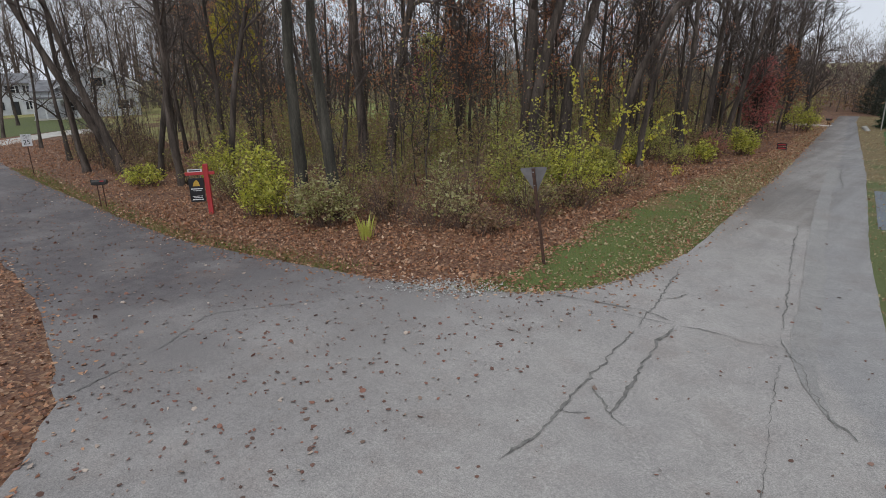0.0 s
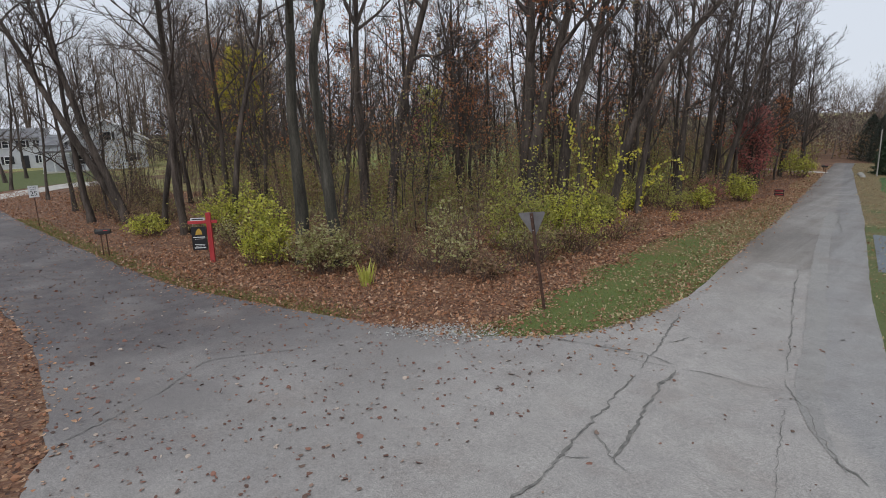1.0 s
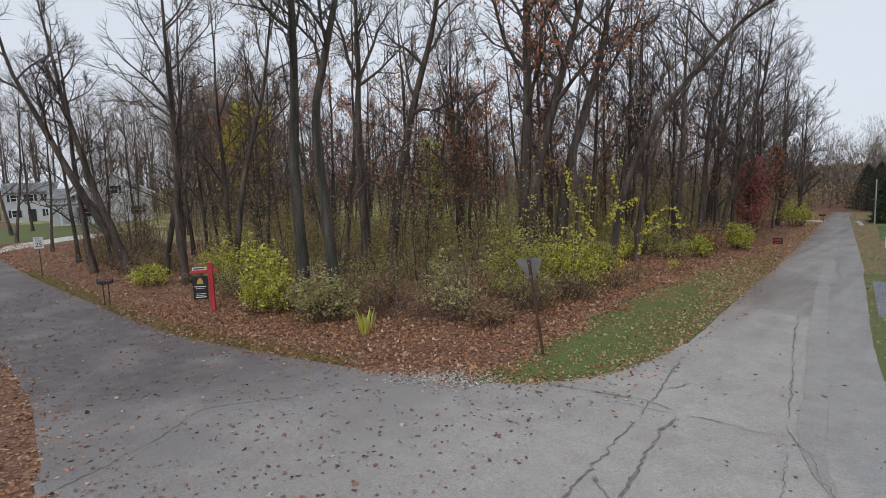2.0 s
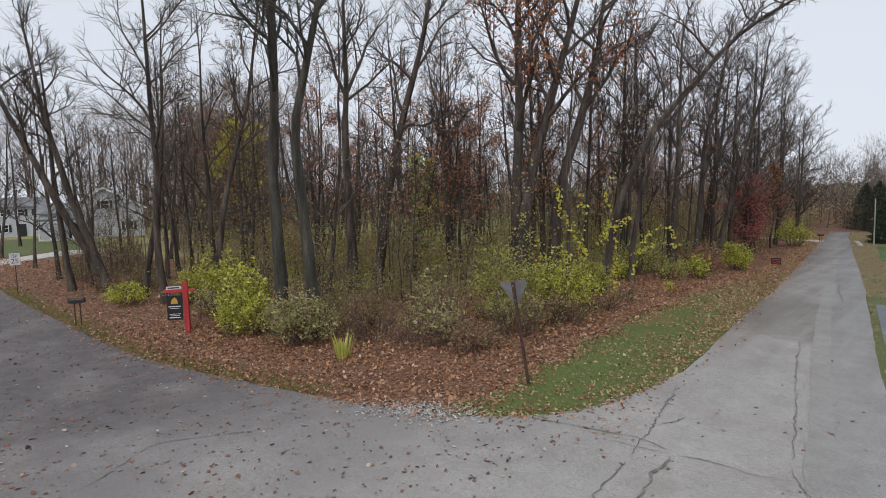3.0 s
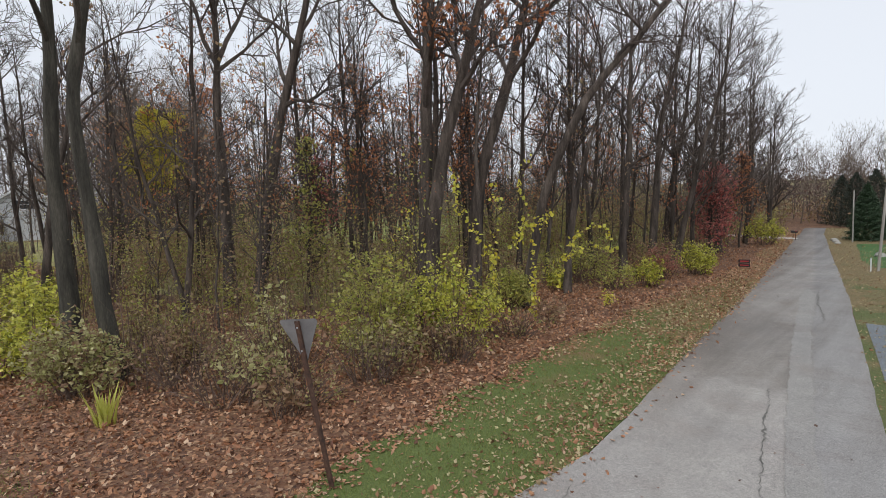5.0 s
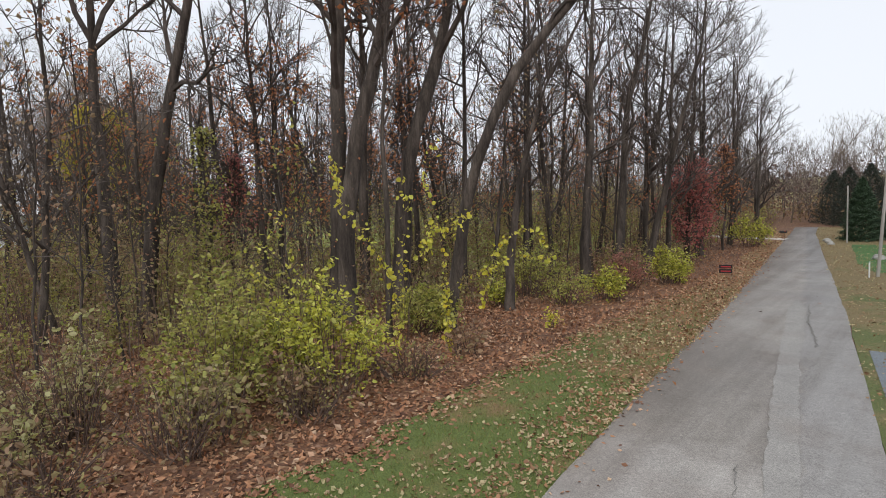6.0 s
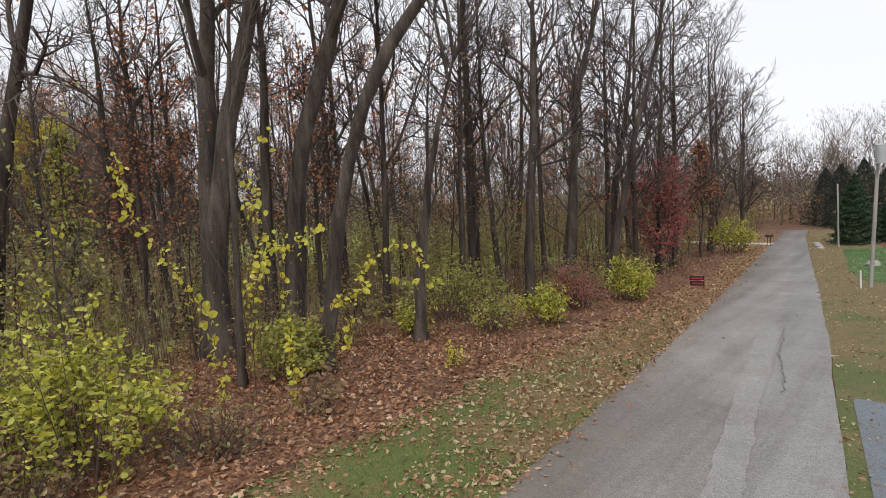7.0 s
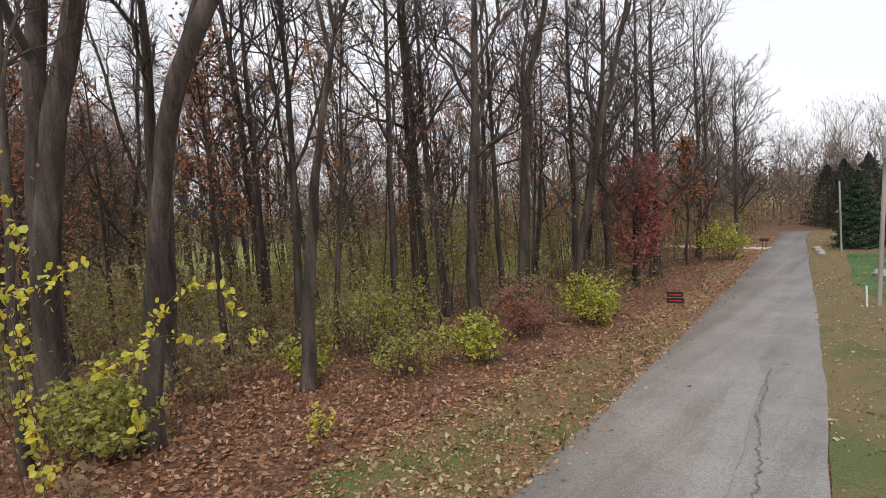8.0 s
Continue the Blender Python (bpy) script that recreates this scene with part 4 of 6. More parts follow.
def saplings():
    rng = np.random.default_rng(8)
    wood = np.vstack([np.array(WOOD_EDGE) + (-0.4, 0.6), [(-12, 70), (-60, 60)]])
    first = [sapling(-12.5 - 2 * k, 15 + 1.5 * k, (6.5, 4.2, 7.5, 5.0)[k], 90 + k, (LEAF_TAN, LEAF_UNDER, LEAF_RUST, LEAF_OLIVE)[k]) for k in range(4)]
    for k, (x, y, z) in enumerate(scatter(rng, wood, 120)):
        if x < -27 and y < 14:
            continue
        s = rng.uniform(0.7, 1.2)
        copy_thing(first[k % 4], Matrix.LocRotScale((x, y, z), Euler((rng.normal() * 0.08, rng.normal() * 0.08, rng.uniform(0, 6.28))), (s, s, s)))


    for k, (x, y) in enumerate([(-33, 11.5), (-35.5, 12.2), (-38, 12.0), (-41, 12.9), (-44, 14.2), (-47, 15.5), (-50, 17.0), (-42.5, 16), (-46, 18), (-38.5, 14.5), (-52, 18.5), (-36.6, 10.2)]):
        s = rng.uniform(0.55, 0.95)
        copy_thing(first[k % 2], Matrix.LocRotScale((x, y, gz(x, y)), Euler((0.04, -0.05, rng.uniform(0, 6.28))), (s, s, s)))


saplings()

# ---- shrubs, vines, brush ----


def shrub(x, y, rx, ry, h, stems, leaves, material, size, seed, label, turn=0.0, wood=None, hollow=0.35):
    rng = np.random.default_rng(seed)
    ob = root("shrub", x, y, label, "shrub", "", None, turn)
    g, lp = Geo(), []
    for k in range(stems):
        a = rng.uniform(0, 6.28)
        rad = math.sqrt(rng.uniform(0.02, 1))
        top = np.array((math.cos(a) * rad * rx, math.sin(a) * rad * ry, h * (1.08 - 0.55 * rad**2) * rng.uniform(0.65, 1.08)))
        foot = np.array((top[0] * 0.3, top[1] * 0.3, -0.05)) + rng.normal(size=3) * (0.1, 0.1, 0)
        mid = foot * 0.45 + top * 0.55 + np.array((0, 0, h * 0.14)) + rng.normal(size=3) * 0.08 * h
        t = np.linspace(0, 1, 6)[:, None]
        c = foot * (1 - t) ** 2 + 2 * mid * t * (1 - t) + top * t**2
        g.tube(c, np.linspace(0.014, 0.003, 6), 3)
        m = max(2, int(leaves / stems))
        nodes = hollow + (1.04 - hollow) * rng.uniform(0, 1, 7) ** 0.75
        at = rng.integers(0, 7, m)
        f = nodes[at] + rng.normal(size=m) * 0.02
        tuft = rng.normal(size=(7, 3)) * (0.05 + 0.04 * h)
        q = tuft[at] + foot * (1 - f[:, None]) ** 2 + 2 * mid * (f * (1 - f))[:, None] + top * f[:, None] ** 2
        lp.append(q + rng.normal(size=(m, 3)) * (0.05 + 0.012 * h))
        for b in range(2):
            p = c[2 + b * 2]
            e = p + rng.normal(size=3) * (0.22, 0.22, 0.2) * h * 0.6 + (0, 0, 0.1)
            g.tube([p, (p + e) / 2 + rng.normal(size=3) * 0.03, e], [0.006, 0.004, 0.002], 3)
            lp.append(e + rng.normal(size=(max(1, m // 5), 3)) * 0.07)
    part("stem", g, wood or BRUSH, ob)
    lp = np.concatenate(lp)
    lp[:, 2] = np.maximum(lp[:, 2], 0.04)
    lg = Geo()
    lg.leaves(lp, size * rng.uniform(0.7, 1.4, len(lp)), rng, 0.35, 0.1, True)
    part("foliage", lg, material, ob)
    return ob


LIME, OLIVE = "bushy honeysuckle shrub with yellow-green autumn leaves", "loose shrub with dull olive leaves and brown stems"
shrub(-18.4, 11.4, 0.95, 0.85, 2.7, 16, 900, LEAF_LIME, 0.1, 201, LIME, 40)
shrub(-17.0, 11.0, 0.9, 0.8, 2.3, 16, 950, LEAF_LIME, 0.1, 225, LIME)
shrub(-16.6, 10.1, 0.7, 0.6, 1.3, 14, 650, LEAF_LIME, 0.095, 226, LIME)
shrub(-15.5, 10.5, 0.8, 0.7, 1.5, 18, 900, LEAF_LIME, 0.09, 202, LIME)
shrub(-12.9, 10.8, 1.5, 0.9, 1.7, 50, 2300, LEAF_PALE, 0.09, 203, "shrub with small pale green leaves at the wood's edge", 40)
shrub(-26.4, 10.0, 1.2, 0.9, 0.95, 30, 1100, LEAF_LIME, 0.09, 204, "low yellow-green shrub near the dark mailbox")
shrub(-22.6, 12.0, 1.3, 1.0, 2.2, 34, 1900, LEAF_LIME, 0.09, 205, LIME)
shrub(-10.0, 17.0, 1.2, 1.1, 2.6, 26, 900, LEAF_OLIVE, 0.09, 206, "large honeysuckle shrub, olive-green inside the wood's edge", 40)
shrub(-8.7, 15.9, 1.3, 1.1, 2.0, 30, 1500, LEAF_OLIVE, 0.085, 227, "honeysuckle shrub with loose olive-green leaves", 40)
shrub(-8.4, 17.5, 0.9, 0.8, 2.4, 18, 600, LEAF_LIME, 0.085, 228, "upright honeysuckle with yellowing leaves", 40)
shrub(-7.5, 17.7, 1.3, 1.2, 1.9, 36, 1900, LEAF_LIME, 0.085, 207, "rounded shrub with bright yellow-green leaves", 40)
def sprout(x, y):
    rng = np.random.default_rng(209)
    ob = root("sprout", x, y, "tuft of upright bright yellow-green blades in the litter", "plant")
    for k in range(34):
        a, lean, h = rng.uniform(0, 6.28), rng.uniform(0.05, 0.4), rng.uniform(0.35, 0.85)
        c = np.array((math.cos(a), math.sin(a), 0)) * rng.uniform(0, 0.22)
        d = np.array((math.cos(a) * lean, math.sin(a) * lean, 1)) * h
        w = np.array((-math.sin(a), math.cos(a), 0)) * 0.022
        g = Geo()
        g.add([c - w, c + w, c + d * 0.55 + w * 1.2, c + d * 0.55 - w * 1.2, c + d + (d[0] * 0.2, d[1] * 0.2, 0)], [(0, 1, 2), (0, 2, 3), (3, 2, 4)])
        part("blade", g, LEAF_LIME, ob)


sprout(-10.4, 10.35)
shrub(-10.0, 13.2, 1.2, 0.9, 1.2, 34, 620, LEAF_PALE, 0.07, 210, OLIVE)
shrub(-8.4, 15.4, 0.8, 0.7, 1.1, 26, 560, LEAF_PALE, 0.07, 211, OLIVE)
shrub(-9.0, 22.0, 0.95, 0.85, 1.3, 40, 1900, LEAF_OLIVE, 0.085, 212, "leafy green shrub hung with yellow vines")
shrub(-9.7, 26.3, 0.5, 0.45, 0.9, 18, 520, LEAF_LIME, 0.09, 214, "small yellow-green shrub in the leaf litter")
shrub(-10.2, 28.4, 1.4, 1.1, 1.9, 44, 850, LEAF_OLIVE, 0.09, 215, OLIVE)
shrub(-7.4, 29.2, 0.75, 0.65, 1.1, 28, 1000, LEAF_LIME, 0.085, 216, "small rounded shrub with yellow-green leaves")
shrub(-7.9, 31.9, 0.9, 0.7, 1.4, 30, 900, LEAF_PINK, 0.08, 217, "low shrub with dull pink-brown leaves")
shrub(-7.2, 34.4, 0.9, 0.85, 1.35, 36, 1500, LEAF_LIME, 0.09, 218, "rounded yellow-green shrub beside the verge")
shrub(-7.7, 49.3, 1.2, 1.0, 1.7, 34, 1300, LEAF_LIME, 0.1, 219, "green shrub beside the road")
shrub(-10.6, 24.2, 0.8, 0.6, 0.9, 26, 420, LEAF_UNDER, 0.08, 220, OLIVE, 30)
shrub(-6.7, 24.3, 0.22, 0.2, 0.35, 8, 90, LEAF_YELLOW, 0.07, 221, "tiny yellow seedling in the leaf litter")
shrub(-10.3, 30.0, 1.3, 1.1, 1.8, 36, 700, LEAF_OLIVE, 0.09, 222, OLIVE)
for k, (sx, sy, sh, sm) in enumerate([(-12.8, 13.2, 1.5, LEAF_UNDER), (-14.9, 13.0, 1.4, LEAF_UNDER), (-20.0, 11.3, 1.3, LEAF_PALE), (-13.5, 27.6, 1.3, LEAF_UNDER), (-8.4, 32.8, 1.5, LEAF_UNDER), (-8.6, 37.5, 1.5, LEAF_UNDER), (-29.5, 12.0, 1.2, LEAF_UNDER), (-33, 12.8, 1.3, LEAF_UNDER), (-24, 11.8, 1.2, LEAF_UNDER), (-8.3, 27.6, 1.1, LEAF_OLIVE), (-31.5, 10.9, 1.1, LEAF_TAN), (-34.5, 11.3, 1.2, LEAF_TAN), (-37.5, 11.0, 1.1, LEAF_UNDER), (-40.5, 11.8, 1.3, LEAF_TAN), (-43.5, 12.4, 1.2, LEAF_TAN), (-36, 13.4, 1.6, LEAF_UNDER), (-29.2, 10.8, 1.0, LEAF_TAN)]):
    shrub(sx, sy, 1.2, 1.0, sh, 40, 700, sm, 0.075, 230 + k, "tangled understorey shrub with sparse dull leaves")


for k, (sx, sy, sr, sh, sn, sm) in enumerate([(-8.6, 12.5, 0.7, 1.3, 260, LEAF_PALE), (-7.5, 12.4, 0.45, 0.9, 160, LEAF_TAN), (-9.9, 14.0, 0.8, 1.5, 260, LEAF_PALE), (-7.4, 15.2, 0.7, 1.2, 220, LEAF_UNDER), (-7.2, 16.6, 0.6, 0.9, 200, LEAF_TAN), (-6.9, 20.9, 0.5, 0.7, 140, LEAF_TAN), (-12.2, 12.4, 0.7, 1.1, 240, LEAF_TAN), (-11.2, 14.6, 0.9, 1.7, 300, LEAF_PALE)]):
    shrub(sx, sy, sr, sr * 0.85, sh, 14, sn, sm, 0.1, 270 + k, "leggy shrub with few withered leaves in the litter")


for k, (sx, sy, sr, sh) in enumerate([(-9.3, 12.2, 1.7, 1.0), (-7.9, 13.1, 1.4, 0.8), (-11.3, 12.3, 1.8, 1.5), (-7.5, 14.6, 1.3, 1.3), (-9.4, 13.8, 1.6, 1.9), (-6.9, 16.6, 1.1, 0.9), (-14.2, 12.0, 1.6, 1.6), (-6.9, 19.0, 1.2, 0.8)]):
    shrub(sx, sy, sr, sr * 0.75, sh, 46, 330, (LEAF_TAN, LEAF_UNDER)[k % 2], 0.065, 290 + k, "low tangle of bare brown bramble canes in the litter", 0, BRUSH, 0.15)


def leafy_tree(x, y, h, rx, leaves, material, seed, label, low=0.25, size=0.13):
    """A young tree that still has its leaves, in layered clumps with gaps."""
    rng = np.random.default_rng(seed)
    ob = root("tree", x, y, label, "tree")
    trunk, crown, tips = Geo(), Geo(), []
    c = np.c_[np.cumsum(rng.normal(size=(9, 2)) * 0.06, 0), np.linspace(-0.1, h * 0.96, 9)]
    trunk.tube(c, np.linspace(0.02 * h**0.75, 0.01, 9), 7)
    part("trunk", trunk, BARK, ob, "", True)
    for k in range(22):
        at = low + (1 - low) * (k + rng.uniform()) / 22
        i = min(7, int(at * 8))
        a = k * 2.4 + rng.normal() * 0.3
        d = np.array((math.cos(a), math.sin(a), 0.5 + 0.6 * at))
        limb(crown, rng, c[i], d / np.linalg.norm(d), 0.02, rx * (1.2 - 0.7 * at) * rng.uniform(0.6, 1.15), 1, 3, tips)
    part("crown", crown, TWIG, ob)
    t = np.array(tips)
    t = t[rng.integers(0, len(t), leaves)] + rng.normal(size=(leaves, 3)) * 0.16
    g = Geo()
    g.leaves(t, size, rng, 0.3, 0.3)
    part("foliage", g, material, ob)
    return ob


leafy_tree(-51.0, 29.4, 12.0, 4.3, 5000, LEAF_GOLD, 301, "tree with golden-yellow leaves inside the wood", 0.3, 0.3)
leafy_tree(-18.0, 20.8, 7.0, 0.9, 900, LEAF_OLIVE, 302, "slim young tree with dull green leaves", 0.25)
leafy_tree(-27.3, 31.4, 7.6, 1.6, 1300, LEAF_GOLD, 303, "young tree with sparse yellow-green leaves", 0.4)
leafy_tree(-8.6, 41.2, 4.8, 1.9, 2200, LEAF_RED, 304, "young maple with crimson leaves beside the verge", 0.12, 0.15)
leafy_tree(-9.2, 43.6, 5.4, 1.3, 1500, LEAF_RED, 305, "slender maple with thinning crimson leaves", 0.3)
leafy_tree(-8.6, 47.0, 6.0, 1.6, 1200, LEAF_RUST, 306, "tree with sparse rust-coloured leaves", 0.35)
leafy_tree(-17.2, 23.2, 9.5, 2.3, 1500, LEAF_RUST, 307, "young oak keeping its withered rust leaves", 0.35, 0.12)
leafy_tree(-14.6, 27.0, 9.5, 2.0, 1100, LEAF_RUST, 308, "young oak with sparse rust leaves", 0.4, 0.12)
leafy_tree(-21.2, 24.2, 6.2, 1.5, 900, LEAF_RED, 309, "young tree with dull red leaves deep in the wood", 0.4)


def vine(points, leaves, seed, spread=0.05):
    """A thin climbing stem with a string of yellow leaves."""
    rng = np.random.default_rng(seed)
    p = np.array(points, float)
    ob = new("vine")
    ob.matrix_basis = pose(*p[-1])
    tagged(ob, "thin climbing vine strung with bright yellow leaves", "vine", "vines at the wood's edge")
    c = curve_through(p, 26) - p[-1]
    g = Geo()
    g.tube(c, np.full(26, 0.006), 4)
    part("stem", g, BRUSH, ob)
    t = c[np.repeat(rng.integers(0, 26, int(leaves * 0.75)), 2)]
    t = t + rng.normal(size=t.shape) * spread
    lg = Geo()
    lg.leaves(t, rng.uniform(0.06, 0.115, len(t)), rng, 0.0, 0.8, True, 1.5)
    part("foliage", lg, LEAF_YELLOW, ob)


vine([(-8.55, 18.75, 4.9), (-8.48, 18.84, 4.3), (-8.49, 18.83, 3.84), (-8.3, 19.13, 3.5), (-8.2, 19.28, 3.06), (-8.08, 19.49, 2.71), (-7.93, 19.73, 2.1), (-7.9, 19.8, 0.4)], 120, 401, 0.07)
vine([(-7.39, 20.66, 5.1), (-7.58, 20.44, 4.23), (-7.47, 20.57, 3.84), (-7.31, 20.75, 2.58), (-7.3, 20.8, 0.5)], 70, 402, 0.06)
vine([(-7.0, 21.3, 3.5), (-7.27, 20.98, 3.2), (-7.6, 20.6, 3.2), (-7.7, 20.5, 2.6)], 60, 403, 0.1)
vine([(-5.75, 22.4, 2.43), (-6.11, 21.78, 2.58), (-6.55, 21.4, 2.25), (-6.9, 21.1, 2.1), (-7.3, 20.76, 1.77), (-7.4, 20.8, 0.6)], 70, 404, 0.05)
vine([(-5.8, 22.85, 2.3), (-6.0, 22.6, 3.1), (-6.4, 22.26, 3.03), (-6.8, 21.95, 2.6), (-7.1, 21.8, 1.2)], 60, 405, 0.05)
vine([(-9.64, 18.23, 3.9), (-9.72, 18.07, 3.34), (-9.94, 17.65, 2.9), (-10, 17.6, 1.5)], 36, 406, 0.1)
vine([(-8.9, 21.2, 4.5), (-8.87, 21.24, 3.8), (-8.88, 21.15, 3.29), (-8.89, 21.03, 2.6), (-8.9, 21.0, 1.0)], 50, 407, 0.07)


def brush():
    """Thicket of bare stems and its sparse leaves, thickest along the wood's edge."""
    rng = np.random.default_rng(9)
    edge = np.array(WOOD_EDGE)
    near = np.vstack([edge, edge[::-1] + (-5.5, 5.0)])
    deep = np.vstack([edge + (-3, 3), [(-12, 75), (-75, 70), (-75, 32)]])
    p = np.vstack([scatter(rng, near, 900), scatter(rng, deep, 4200)])
    p = p[~((p[:, 1] > 37) & (p[:, 0] < -13) & (p[:, 1] < 64))]
    p = p[~((p[:, 0] + p[:, 1] > 14) & (p[:, 0] < -13) & (rng.uniform(size=len(p)) < 0.5))]
    p = p[~((p[:, 0] < -27) & (p[:, 1] < 13 - (p[:, 0] + 27) * 0.4))]
    p = np.vstack([p, scatter(rng, np.array([(-28.5, 10.2), (-36, 10.4), (-44, 11.8), (-54, 16), (-54, 20), (-44, 17), (-29, 13)]), 420)])
    n = len(p)
    g = Geo()
    h = rng.uniform(0.5, 2.3, n) * np.where(rng.uniform(size=n) < 0.25, 2.0, 1.0)
    for k in range(4):
        ang, bow = rng.uniform(0, 6.28, n), rng.uniform(0.1, 0.6, n)
        out = np.stack([np.cos(ang), np.sin(ang), 0 * ang], 1)
        side = np.stack([-np.sin(ang), np.cos(ang), 0 * ang], 1)
        w = (rng.uniform(0.006, 0.014, n))[:, None]
        foot = p + rng.normal(size=(n, 3)) * (0.15, 0.15, 0)
        a = foot + out * (bow * h * 0.25)[:, None] + np.c_[0 * h, 0 * h, h * 0.5]
        b = foot + out * (bow * h)[:, None] + np.c_[0 * h, 0 * h, h * rng.uniform(0.75, 1, n)]
        v = np.stack([foot - side * w, foot + side * w, a + side * w * 0.8, a - side * w * 0.8, b], 1).reshape(-1, 3)
        i = np.arange(n)[:, None] * 5
        base = g.n
        g.add(v, i + [[0, 1, 2, 3]])
        g.f.append(base + i + [[3, 2, 4]])
    tagged(part("brush", g, BRUSH), "dense thicket of thin bare brown stems", "brush", "", "stuff")
    q = np.repeat(p, 9, 0) + rng.normal(size=(9 * n, 3)) * (0.4, 0.4, 0)
    q[:, 2] += rng.uniform(0.05, 1, len(q)) ** 1.2 * np.repeat(h, 9) * 1.1
    lg = Geo()
    lg.leaves(q, rng.uniform(0.06, 0.12, len(q)), rng, 0.2, 0.2)
    tagged(part("brush_leaves", lg, LEAF_UNDER), "sparse dull olive and brown leaves in the thicket", "foliage", "", "stuff")


brush()


def understorey():
    """Leafy undergrowth standing between the trunks, in clumps with gaps."""
    rng = np.random.default_rng(31)
    edge = np.array(WOOD_EDGE)[2:]
    front = np.vstack([edge + (-0.6, 0.9), edge[::-1] + (-6, 6)])
    back = np.vstack([edge + (-5, 5), edge[::-1] + (-17, 16)])
    sorts = [("undergrowth", LEAF_OLIVE, 26, 130, 0.12, "patchy olive-green undergrowth between the trunks"), ("undergrowth", LEAF_UNDER, 60, 170, 0.12, "dull brown and olive undergrowth between the trunks"), ("undergrowth", LEAF_TAN, 46, 200, 0.12, "withered tan undergrowth leaves between the trunks"), ("undergrowth", LEAF_PALE, 24, 20, 0.08, "pale speckled undergrowth near the wood's edge")]
    for name, m, n0, n1, size, label in sorts:
        p = np.vstack([scatter(rng, front, n0), scatter(rng, back, n1)])
        g = Geo()
        for k, c in enumerate(p):
            h = rng.uniform(0.7, 1.9) if k < n0 else rng.uniform(1.2, 4.6)
            r = rng.uniform(0.5, 1.2)
            q = 150 if k < n0 else 190
            stems = c + rng.normal(size=(8, 3)) * (r * 0.5, r * 0.5, 0)
            heads = c + rng.normal(size=(8, 3)) * (r * 0.8, r * 0.8, 0) + np.c_[np.zeros((8, 2)), h * rng.uniform(0.4, 1, 8)]
            pick = rng.integers(0, 8, q)
            f = rng.uniform(0.2, 1, q)[:, None] ** 0.7
            g.leaves(stems[pick] * (1 - f) + heads[pick] * f + rng.normal(size=(q, 3)) * (0.2, 0.2, 0.14), size, rng, 0.3, 0.15)
        tagged(part(name, g, m), label, "foliage", "", "stuff")


understorey()


